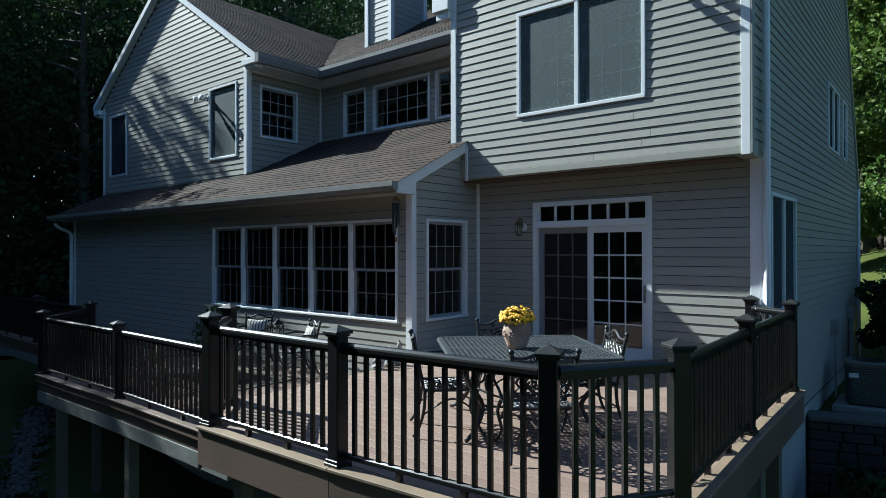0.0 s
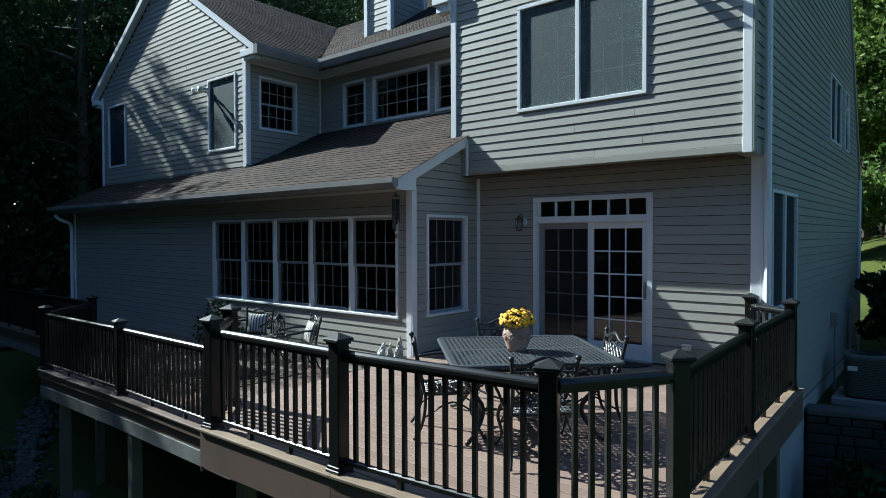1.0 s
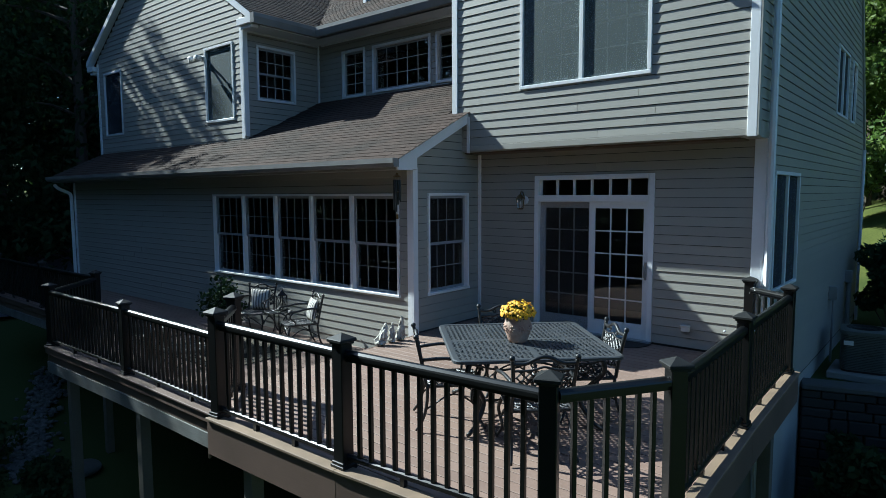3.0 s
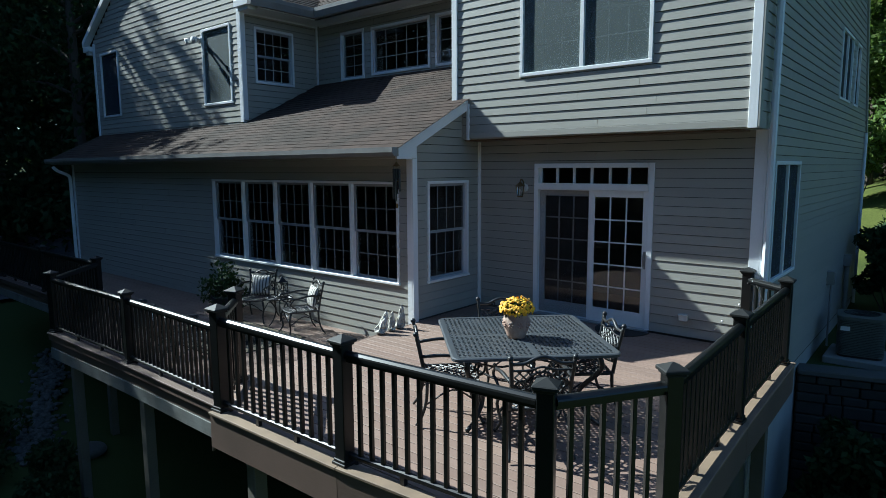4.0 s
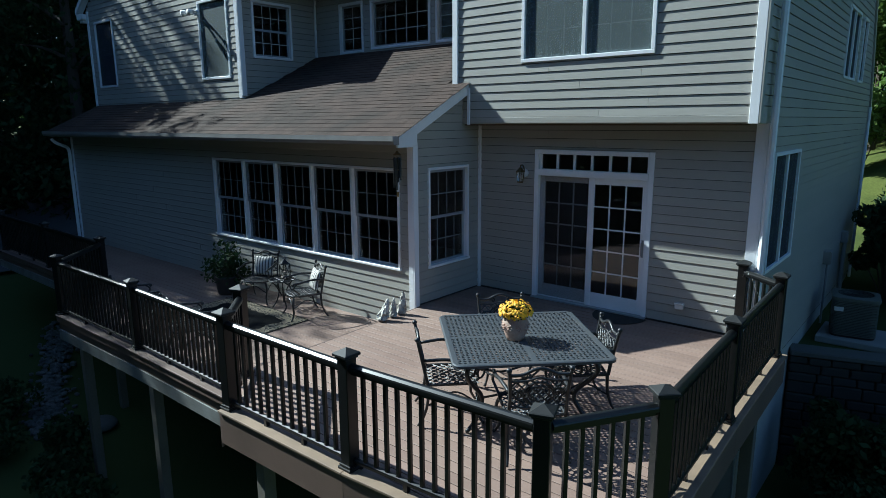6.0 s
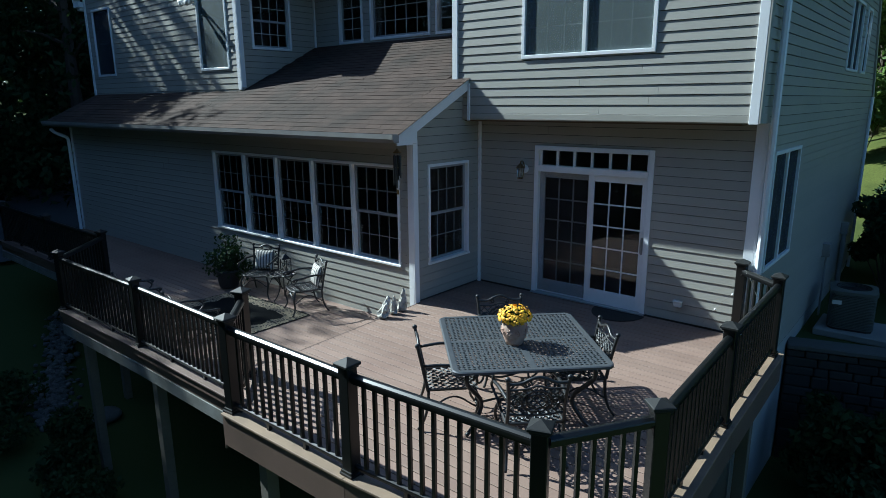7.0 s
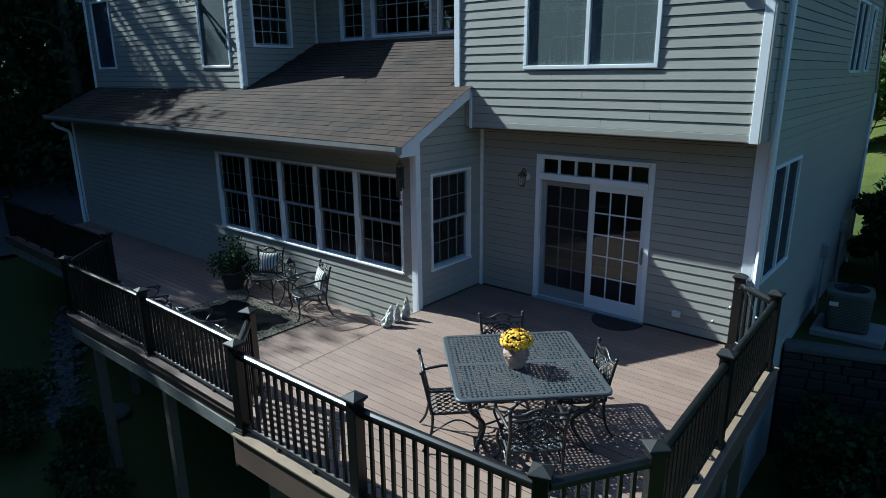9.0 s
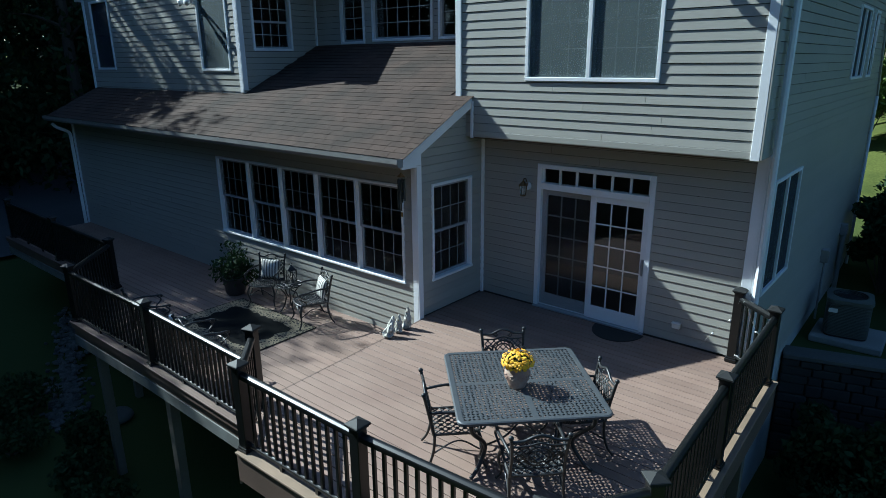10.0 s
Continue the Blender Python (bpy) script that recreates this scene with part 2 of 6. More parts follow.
def spans(lo, hi, holes):
    """What is left of lo..hi once the holes are taken out."""
    out = [(lo, hi)]
    for a, b in holes:
        out = [s for x, y in out for s in ((x, min(y, a)), (max(x, b), y)) if s[1] - s[0] > 0.02]
    return out


def wall(name, f, u0, u1, v0, v1, holes=(), top=None, label="", thick=0.14, material=None, course=0.131, board0=None, siding=True):
    """A wall with openings cut through it, and its clapboards, each a board of its own. top(u): the height of a sloping top edge, as two functions of v giving the left and right ends."""
    bm = bmesh.new()
    cuts = sorted({v0, v1, *(h[2] for h in holes), *(h[3] for h in holes)})
    steps = []
    for a, b in zip(cuts, cuts[1:]):
        if top:
            n = max(1, round((b - a) / 0.3))
            steps += [(a + (b - a) * i / n, a + (b - a) * (i + 1) / n) for i in range(n)]
        else:
            steps.append((a, b))
    for a, b in steps:
        lo, hi = (u0, u1) if not top else top(b)
        if hi - lo < 0.05:
            continue
        for s, e in spans(lo, hi, [(h[0], h[1]) for h in holes if h[2] < b - 1e-4 and h[3] > a + 1e-4]):
            f.box(bm, s, e, a, b, -thick, -0.0125)
    ob = link(name, bm, material or WALLCORE)
    tagged(ob, label, "wall", kind="structure")
    if not siding:
        return ob
    v = v0 if board0 is None else board0
    while v < v1 - 0.02:
        vt = min(v + course, v1)
        lo, hi = (u0, u1) if not top else top(v + course * 0.5)
        cutters = [h for h in holes if h[2] < vt - 0.004 and h[3] > v + 0.004]
        jobs = []
        for s, e in spans(lo, hi, [(h[0], h[1]) for h in cutters]):
            if e - s > 4.2:
                c = s + (e - s) * random.uniform(0.25, 0.75)
                jobs += [(s, c - 0.002, v + 0.008, vt), (c + 0.002, e, v + 0.008, vt)]
            else:
                jobs.append((s, e, v + 0.008, vt))
        for h in cutters:
            if vt - h[3] > 0.012:
                jobs.append((h[0], h[1], h[3], vt))
            if h[2] - v > 0.020:
                jobs.append((h[0], h[1], v + 0.008, h[2]))
        for a, b, q0, q1 in jobs:
            w0, w1 = (0.013 - 0.012 * (q - v) / course for q in (q0, q1))
            prof = ((-0.013, q0), (w0, q0), (w1, q1), (-0.013, q1))
            bm = bmesh.new()
            A = [bm.verts.new(f.p(a, q, w)) for w, q in prof]
            B = [bm.verts.new(f.p(b, q, w)) for w, q in prof]
            for i in range(4):
                bm.faces.new((A[i], A[(i + 1) % 4], B[(i + 1) % 4], B[i]))
            bm.faces.new(A)
            bm.faces.new(B[::-1])
            part("clapboard", bm, SIDING, ob)
        v += course
    return ob


def strip(name, f, u0, u1, v0, v1, w0=0.0, w1=0.028, material=None, label="white painted trim board", bevel=0.004):
    bm = bmesh.new()
    f.box(bm, u0, u1, v0, v1, w0, w1, bevel)
    return tagged(link(name, bm, material or TRIM), label, "trim", kind="structure")


def window(f, u0, u1, v0, v1, units=1, cols=3, rows=2, hung=True, screen=False, label="", trim=0.055, sill=True, frame_mat=None, bars=None):
    """White cased window; u0..v1 is the outside of its casing. Every sash, pane and bar is a mesh of its own."""
    w = thing("window", label, "window", kind="structure")
    fm = frame_mat or TRIM
    bm = bmesh.new()
    f.box(bm, u0, u1, v1 - trim, v1, -0.10, 0.032, 0.004)
    f.box(bm, u0, u0 + trim, v0 + trim, v1 - trim, -0.10, 0.030, 0.004)
    f.box(bm, u1 - trim, u1, v0 + trim, v1 - trim, -0.10, 0.030, 0.004)
    part("window_frame", bm, fm, w)
    bm = bmesh.new()
    f.box(bm, u0 - (0.015 if sill else 0), u1 + (0.015 if sill else 0), v0, v0 + trim, -0.10, 0.042 if sill else 0.031, 0.006)
    part("window_sill", bm, fm, w)
    a0, a1 = u0 + trim, u1 - trim
    unit_w = (a1 - a0) / units
    for k in range(units):
        s, e = a0 + k * unit_w, a0 + (k + 1) * unit_w
        if k:
            bm = bmesh.new()
            f.box(bm, s - 0.03, s + 0.03, v0 + trim, v1 - trim, -0.10, 0.027, 0.004)
            part("mullion", bm, fm, w)
            s += 0.035
        if k < units - 1:
            e -= 0.035
        b0, b1 = v0 + trim, v1 - trim
        mid = (b0 + b1) / 2
        for lo, hi, dep in ((b0, mid + 0.02, -0.055), (mid - 0.02, b1, -0.03)) if hung else ((b0, b1, -0.04),):
            r = 0.042
            bm = bmesh.new()
            f.box(bm, s, e, lo, lo + r, dep - 0.03, dep)
            f.box(bm, s, e, hi - r, hi, dep - 0.03, dep)
            f.box(bm, s, s + r, lo + r, hi - r, dep - 0.03, dep)
            f.box(bm, e - r, e, lo + r, hi - r, dep - 0.03, dep)
            sash = part("sash", bm, SASH, w)
            bm = bmesh.new()
            f.box(bm, s + r, e - r, lo + r, hi - r, dep - 0.02, dep - 0.014)
            pane = part("pane", bm, GLASS, sash)
            pane.visible_shadow = False
            for i in range(1, cols):
                x = s + r + (e - s - 2 * r) * i / cols
                bm = bmesh.new()
                f.box(bm, x - 0.007, x + 0.007, lo + r, hi - r, dep - 0.012, dep - 0.004)
                part("muntin", bm, bars or MUNTIN, sash)
            for j in range(1, rows):
                y = lo + r + (hi - lo - 2 * r) * j / rows
                bm = bmesh.new()
                f.box(bm, s + r, e - r, y - 0.007, y + 0.007, dep - 0.0125, dep - 0.0035)
                part("muntin", bm, bars or MUNTIN, sash)
        if screen:
            bm = bmesh.new()
            f.box(bm, s + 0.004, e - 0.004, b0 + 0.004, b1 - 0.004, -0.012, -0.010)
            # A material passed as screen makes this a pane-darkening sheet.
            part("insect_screen", bm, SCREEN if screen is True else screen, w, "grey insect screen")
    return w

# ---- house ----
F_SUN = Face("y", 7.40)      # front of the one-storey sunroom wing
F_SIDE = Face("x", -6.33)    # its short side towards the patio door
F_DOOR = Face("y", 9.11)     # patio door wall
F_UP = Face("y", 8.63)       # jettied upper storey above the door
F_GAB = Face("y", 8.41)      # left gable
F_GSIDE = Face("x", -12.33)  # its side
F_MID = Face("y", 10.52)     # recessed middle wall upstairs
F_EAST = Face("x", -1.80)    # long side wall
LOW = -0.39                  # lower deck
SL = 0.49                    # sunroom roof slope
W_BAND = (-12.06, -6.62, 0.55, 2.20)
W_SIDE = (7.73, 8.78, 0.57, 2.20)
W_DOOR = (-5.20, -3.22, 0.0, 2.47)
W_BIG = (-5.19, -3.12, 3.78, 5.42)
W_GS = (8.73, 9.80, 4.33, 5.57)
W_SW = (-11.44, -10.64, 4.47, 5.58)
W_MW = (-10.40, -8.64, 4.50, 5.56)
W_RW = (-8.49, -7.70, 4.50, 5.56)
W_LW = (-19.62, -18.47, 3.93, 5.76)
W_SH = (-13.96, -12.74, 3.90, 5.66)
W_E1 = (9.62, 11.26, 0.80, 2.48)
W_E2 = (14.45, 15.85, 3.68, 5.00)
W_E3 = (16.40, 17.02, 3.68, 5.00)

wall("wall_sunroom_front", F_SUN, -19.55, -6.33, -1.0, 2.64, [W_BAND], label="grey clapboard wall of the sunroom above the lower deck", board0=LOW - 0.03)


def side_top(v):
    return max(7.40, 6.95 + (v - 2.58) / SL), 9.11


wall("wall_sunroom_side", F_SIDE, 7.40, 9.11, -0.6, 3.3, [W_SIDE], top=side_top, label="short grey clapboard side wall of the sunroom", board0=0.02)
wall("wall_door", F_DOOR, -6.33, -1.80, -0.2, 2.92, [W_DOOR], label="shaded grey clapboard wall round the patio door", board0=0.02)


def up_top(v):
    if v < 6.0:
        return -6.50, -1.80
    k = (v - 6.0) / 0.65
    return -6.50 + k, -1.80 - k


wall("wall_upper_front", F_UP, -6.50, -1.80, 2.90, 7.4, [W_BIG], top=up_top, label="sunlit grey clapboard wall of the jettied upper storey", board0=2.97)


def gable_top(v):
    k = max(0.0, (v - 6.2) / 0.65)
    return -20.05 + k, -12.33 - k


wall("wall_left_gable", F_GAB, -20.05, -12.33, 2.9, 8.6, [W_LW, W_SH], top=gable_top, label="grey clapboard gable wall dappled with tree shade", board0=3.2)
wall("wall_gable_side", F_GSIDE, 8.41, 10.52, 3.2, 6.1, [W_GS], label="grey clapboard side wall of the gable wing", board0=3.4)
wall("wall_middle_upper", F_MID, -12.33, -6.48, 4.0, 6.1, [W_SW, W_MW, W_RW], label="recessed grey clapboard wall under the main eave", board0=4.3)


def east_top(v):
    front = 8.63 if v > 2.92 else 9.11
    if v > 6.2:
        front = 8.63 + (v - 6.2)
    back = 19.0 if v < 3.3 else 19.0 - (v - 3.3) * 0.527
    return front, back


wall("wall_east", F_EAST, 8.63, 19.0, -0.9, 10.2, [W_E1, W_E2, W_E3, (25.0, 25.01, 2.90, 3.03)], top=east_top, label="long shaded grey clapboard side wall", board0=-0.85)
bm = bmesh.new()
box(bm, (-2.0, 9.11, -4.0), (-1.83, 19.0, -0.9))
tagged(link("foundation_east", bm, STUCCO), "pale parged foundation wall", "foundation", kind="structure")
bm = boxes([((-19.5, 7.45, -4.0), (-6.4, 7.7, -1.0)), ((-6.4, 7.45, -4.0), (-6.2, 9.2, -0.6)), ((-6.4, 9.15, -4.0), (-1.9, 9.4, -0.2))])
tagged(link("foundation_front", bm, STUCCO), "parged foundation wall under the deck", "foundation", kind="structure")

# the house's other outer walls and dark rooms, closed all round
bm = boxes([((-20.05, 8.6, -1), (-19.9, 18.5, 6.1)), ((-19.9, 18.4, -4), (-6.3, 18.55, 6.1)), ((-6.4, 18.85, -4), (-2.0, 19.0, 3.2)), ((-6.5, 12.5, 3.0), (-6.38, 17.0, 7.0)), ((-19.7, 7.55, -1.0), (-19.55, 8.7, 2.8)), ((-6.62, 8.75, 3.0), (-6.48, 12.5, 6.2))])
tagged(link("wall_back", bm, WALLCORE), "plain outer walls away from the deck", "wall", kind="structure")
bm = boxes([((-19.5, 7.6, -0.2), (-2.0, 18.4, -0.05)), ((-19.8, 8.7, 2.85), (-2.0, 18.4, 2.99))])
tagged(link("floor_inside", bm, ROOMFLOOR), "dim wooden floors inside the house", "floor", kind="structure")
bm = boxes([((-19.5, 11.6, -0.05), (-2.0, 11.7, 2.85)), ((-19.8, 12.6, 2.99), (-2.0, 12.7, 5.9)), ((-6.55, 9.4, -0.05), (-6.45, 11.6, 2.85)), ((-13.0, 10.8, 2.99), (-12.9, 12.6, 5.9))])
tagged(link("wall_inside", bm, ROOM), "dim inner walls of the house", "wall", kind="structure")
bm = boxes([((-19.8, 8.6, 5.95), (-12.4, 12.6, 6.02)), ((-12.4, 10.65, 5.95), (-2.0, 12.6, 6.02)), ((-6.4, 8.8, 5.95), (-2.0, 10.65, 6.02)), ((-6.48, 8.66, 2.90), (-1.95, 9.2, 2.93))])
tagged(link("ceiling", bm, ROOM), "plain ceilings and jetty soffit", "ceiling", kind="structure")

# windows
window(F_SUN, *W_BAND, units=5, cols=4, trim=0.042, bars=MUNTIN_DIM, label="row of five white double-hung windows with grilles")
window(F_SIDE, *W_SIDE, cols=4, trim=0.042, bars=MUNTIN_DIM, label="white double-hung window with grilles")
window(F_UP, *W_BIG, units=2, cols=3, rows=2, screen=True, sill=False, label="wide white twin window with grey insect screens")
window(F_GSIDE, *W_GS, cols=4, rows=2, label="white double-hung window with grilles", sill=False)
window(F_MID, *W_SW, cols=2, rows=4, hung=False, label="narrow white casement with grilles", sill=False)
window(F_MID, *W_MW, cols=5, rows=3, hung=False, label="wide white picture window with grilles", sill=False)
window(F_MID, *W_RW, cols=2, rows=4, hung=False, label="narrow white casement with grilles", sill=False)
window(F_GAB, *W_LW, cols=1, rows=1, screen=DARK_SHEET, label="white window with a darkening sheet over its panes", sill=False)
window(F_GAB, *W_SH, cols=1, rows=1, screen=True, label="white window with a sunlit insect screen", sill=False)
# East panes get the dark sheet to hold down their sky reflection.
window(F_EAST, *W_E1, units=2, cols=1, rows=1, hung=False, trim=0.05, screen=DARK_SHEET, label="tall twin window in the shaded side wall", sill=False)
window(F_EAST, *W_E2, units=2, cols=1, rows=1, hung=False, trim=0.05, screen=DARK_SHEET, label="twin window high in the side wall", sill=False)
window(F_EAST, *W_E3, units=1, cols=1, rows=1, hung=False, trim=0.05, screen=DARK_SHEET, label="narrow window high in the side wall", sill=False)


def patio_door():
    f = F_DOOR
    u0, u1, v0, v1 = W_DOOR
    d = thing("door_1", "white sliding patio door with grilles and a transom light", "door", kind="structure")
    bm = bmesh.new()
    f.box(bm, u0, u0 + 0.075, v0 + 0.03, v1, -0.12, 0.024, 0.005)
    f.box(bm, u1 - 0.075, u1, v0 + 0.03, v1, -0.12, 0.024, 0.005)
    f.box(bm, u0 + 0.075, u1 - 0.075, v1 - 0.07, v1, -0.12, 0.034, 0.005)
    f.box(bm, u0 + 0.075, u1 - 0.075, 2.06, 2.16, -0.12, 0.030, 0.005)
    part("door_frame", bm, TRIM, d)
    bm = bmesh.new()
    f.box(bm, u0, u1, 0.004, 0.03, -0.12, 0.06, 0.004)
    part("threshold", bm, SASH, d)
    a, b = u0 + 0.075, u1 - 0.075
    bm = bmesh.new()
    f.box(bm, a, b, 2.16, 2.40, -0.06, -0.054)
    part("transom_pane", bm, GLASS, d).visible_shadow = False
    for i in range(7):
        x = a + 0.02 + (b - a - 0.04) * i / 6
        bm = bmesh.new()
        f.box(bm, x - 0.018, x + 0.018, 2.16, 2.40, -0.05, -0.02)
        part("transom_bar", bm, TRIM, d)
    mid = (a + b) / 2
    for s, e, dep, mesh in ((a, mid + 0.03, -0.055, True), (mid - 0.03, b, -0.02, False)):
        leaf = None
        r = 0.09
        bm = bmesh.new()
        f.box(bm, s, s + r, 0.03, 2.06, dep - 0.035, dep, 0.003)
        f.box(bm, e - r, e, 0.03, 2.06, dep - 0.035, dep, 0.003)
        f.box(bm, s + r, e - r, 1.96, 2.06, dep - 0.035, dep, 0.003)
        f.box(bm, s + r, e - r, 0.03, 0.25, dep - 0.035, dep, 0.003)
        leaf = part("door_leaf", bm, TRIM, d)
        bm = bmesh.new()
        f.box(bm, s + r, e - r, 0.25, 1.96, dep - 0.024, dep - 0.018)
        part("pane", bm, GLASS, leaf).visible_shadow = False
        for i in range(1, 3):
            x = s + r + (e - s - 2 * r) * i / 3
            bm = bmesh.new()
            f.box(bm, x - 0.010, x + 0.010, 0.25, 1.96, dep - 0.016, dep - 0.004)
            part("muntin", bm, MUNTIN if mesh else TRIM, leaf)
        for j in range(1, 5):
            y = 0.25 + 1.71 * j / 5
            bm = bmesh.new()
            f.box(bm, s + r, e - r, y - 0.010, y + 0.010, dep - 0.0165, dep - 0.0035)
            part("muntin", bm, MUNTIN if mesh else TRIM, leaf)
        if mesh:
            bm = bmesh.new()
            f.box(bm, s + 0.012, e - 0.07, 0.06, 2.05, -0.032, -0.030)
            part("insect_screen", bm, DOORSCREEN, d, "dark sliding insect screen")
        else:
            bm = bmesh.new()
            tube(bm, spline([f.p(e - 0.045, 0.94, dep + 0.002), f.p(e - 0.045, 0.96, dep + 0.045), f.p(e - 0.045, 1.05, dep + 0.055), f.p(e - 0.045, 1.14, dep + 0.045), f.p(e - 0.045, 1.16, dep + 0.002)], 4), 0.009)
            f.box(bm, e - 0.062, e - 0.028, 0.92, 1.18, dep, dep + 0.006)
            part("door_handle", bm, GUTTER, leaf, "brushed metal pull handle")
    return d


patio_door()

# trim boards
strip("trim_corner_sunroom", F_SUN, -6.43, -6.325, -0.45, 2.55, 0.0, 0.03)
strip("trim_corner_sunroom_side", F_SIDE, 7.372, 7.48, -0.05, 2.6, 0.0, 0.03)
strip("trim_corner_sunroom_far", F_SUN, -19.56, -19.46, -1.0, 2.55, 0.0, 0.03)
strip("trim_inner_corner", F_DOOR, -6.328, -6.28, 0.0, 2.90, 0.0, 0.045)
strip("trim_jetty_foot", F_UP, -6.33, -1.79, 2.885, 2.975, 0.0, 0.014, SIDING, "grey painted skirt board along the jetty")
strip("trim_corner_upper_right", F_UP, -1.905, -1.795, 2.87, 6.0, 0.0, 0.032)
strip("trim_corner_upper_left", F_UP, -6.52, -6.41, 3.45, 6.0, 0.0, 0.032)
strip("trim_roof_meets_wall", F_UP, -6.215, -6.165, 2.86, 3.45, 0.0, 0.03)
strip("trim_corner_door_wall", F_DOOR, -1.92, -1.795, -0.4, 2.88, 0.0, 0.032)
strip("trim_corner_east", F_EAST, 8.60, 8.72, 2.88, 6.0, 0.0, 0.03, SIDING, "grey painted corner board")
strip("trim_corner_east_low", F_EAST, 9.08, 9.2, -3.5, 2.88, 0.0, 0.03)
strip("trim_corner_gable_right", F_GAB, -12.44, -12.325, 3.45, 6.1, 0.0, 0.032)
strip("trim_corner_gable_left", F_GAB, -20.06, -19.95, 3.2, 6.1, 0.0, 0.032)
strip("trim_corner_gable_side", F_GSIDE, 8.38, 8.50, 3.5, 6.1, 0.0, 0.03)
strip("trim_inner_corner_upper", F_MID, -12.328, -12.28, 4.4, 6.0, 0.0, 0.04)
strip("trim_frieze_middle", F_MID, -12.2, -6.5, 5.80, 6.0, 0.0, 0.03)
strip("trim_frieze_gable_side", F_GSIDE, 8.5, 10.5, 5.80, 6.0, 0.0, 0.03)
strip("trim_frieze_sunroom", F_SUN, -19.4, -6.44, 2.45, 2.555, 0.0, 0.026, SIDING, "grey painted frieze board")

strip("trim_jetty_side", F_EAST, 8.62, 9.11, 2.87, 3.0, 0.0, 0.012, SIDING, "grey painted skirt board at the jetty end")
bm = boxes([((-6.32, 8.64, 2.872), (-1.80, 9.11, 2.895))])
tagged(link("trim_jetty_soffit", bm, SIDING), "grey painted soffit under the jetty", "trim", kind="structure")

# downspouts
bm = bmesh.new()
tube(bm, [(-1.715, 9.06, 5.9), (-1.715, 9.06, -2.8)], 0.045, 8)
tagged(link("downspout", bm, TRIM), "white painted downspout on the house corner", "downspout")
bm = bmesh.new()
tube(bm, spline([(-19.75, 6.95, 2.50), (-19.70, 7.05, 2.38), (-19.6, 7.28, 2.25), (-19.58, 7.32, 2.1)], 4) + [Vector((-19.58, 7.32, -0.9))], 0.045, 8)
tagged(link("downspout", bm, TRIM), "white downspout curving from the gutter end", "downspout")
bm = bmesh.new()
tube(bm, [(-1.745, 18.72, 3.2), (-1.745, 18.72, -1.0)], 0.035, 8)
tagged(link("downspout", bm, TRIM), "white downspout at the far house corner", "downspout")


# ---- roofs ----
def roof_panel(name, corners, thick, label, below=0.0):
    """A solid slab under the shingles: four corners of the top face."""
    c = [Vector(p) for p in corners]
    bm = bmesh.new()
    hi = [bm.verts.new(p) for p in c]
    lo = [bm.verts.new(p - Vector((0, 0, thick))) for p in c]
    bm.faces.new(hi)
    bm.faces.new(lo[::-1])
    n = len(c)
    for i in range(n):
        bm.faces.new((hi[i], lo[i], lo[(i + 1) % n], hi[(i + 1) % n]))
    return tagged(link(name, bm, SHINGLE_FAR), label, "roof", kind="structure")


def shingle_mesh(o, along, up, nrm, w, h, verts, faces):
    t = 0.008 + random.uniform(0, 0.004)
    g = 0.003
    k = len(verts)
    for du, dv, dn in ((g, 0, 0), (w - g, 0, 0), (w - g, h * 1.25, 0), (g, h * 1.25, 0), (g, 0, t), (w - g, 0, t), (w - g, h * 1.25, 0.002), (g, h * 1.25, 0.002)):
        verts.append(o + along * du + up * dv + nrm * dn)
    for q in ((4, 5, 6, 7), (0, 1, 5, 4), (1, 2, 6, 5), (3, 0, 4, 7)):
        faces.append(tuple(k + i for i in q))


def shingles(parent, origin, along, up, length, rise, keep, near=None, course=0.143):
    """Courses of tabs on a roof slope. keep(a, b): whether a tab at a metres along and b up lies on the slope; near(a, b): whether it is a piece of its own."""
    o, along, up = Vector(origin), Vector(along).normalized(), Vector(up).normalized()
    nrm = along.cross(up).normalized()
    if nrm.z < 0:
        nrm = -nrm
    verts, faces, single = [], [], 0
    b, row = 0.0, 0
    while b < rise - 0.02:
        a = -random.uniform(0.0, 0.3)
        while a < length:
            w = random.uniform(0.22, 0.40)
            s, e = max(a, 0), min(a + w, length)
            if e - s > 0.05 and keep((s + e) / 2, b):
                if near and single < 300 and near((s + e) / 2, b):
                    vv, ff = [], []
                    shingle_mesh(o + along * s + up * b, along, up, nrm, e - s, course, vv, ff)
                    raw("shingle", vv, ff, SHINGLE, parent)
                    single += 1
                else:
                    shingle_mesh(o + along * s + up * b, along, up, nrm, e - s, course, verts, faces)
            a += w
        b += course
        row += 1
    tagged(raw("shingle_courses", verts, faces, SHINGLE_FAR, parent, "weathered brown asphalt shingles"), kind="stuff")


def sun_z(y):
    return 2.70 + SL * (y - 6.95)


def gutter_run(bm, prof, a, b, axis, label):
    g = thing("gutter", label, "gutter")
    part("trough", prism(bm, prof, a, b, axis), GUTTER, g)
    p0, p1 = min(p[0] for p in prof), max(p[0] for p in prof)
    z0, z1 = min(p[1] for p in prof), max(p[1] for p in prof)
    for e in (a, b):
        part("end_cap", prism(bmesh.new(), [(p0 + 0.03, z0), (p1, z0), (p1, z1), (p0, z1)], e - 0.004, e + 0.004, axis), GUTTER, g)
    n = int((b - a) / 0.8)
    for i in range(1, n):
        e = a + (b - a) * i / n
        part("hanger", prism(bmesh.new(), [(p0 + 0.01, z1 - 0.02), (p1, z1 - 0.02), (p1, z1 - 0.012), (p0 + 0.01, z1 - 0.012)], e - 0.012, e + 0.012, axis), GUTTER, g)
    return g


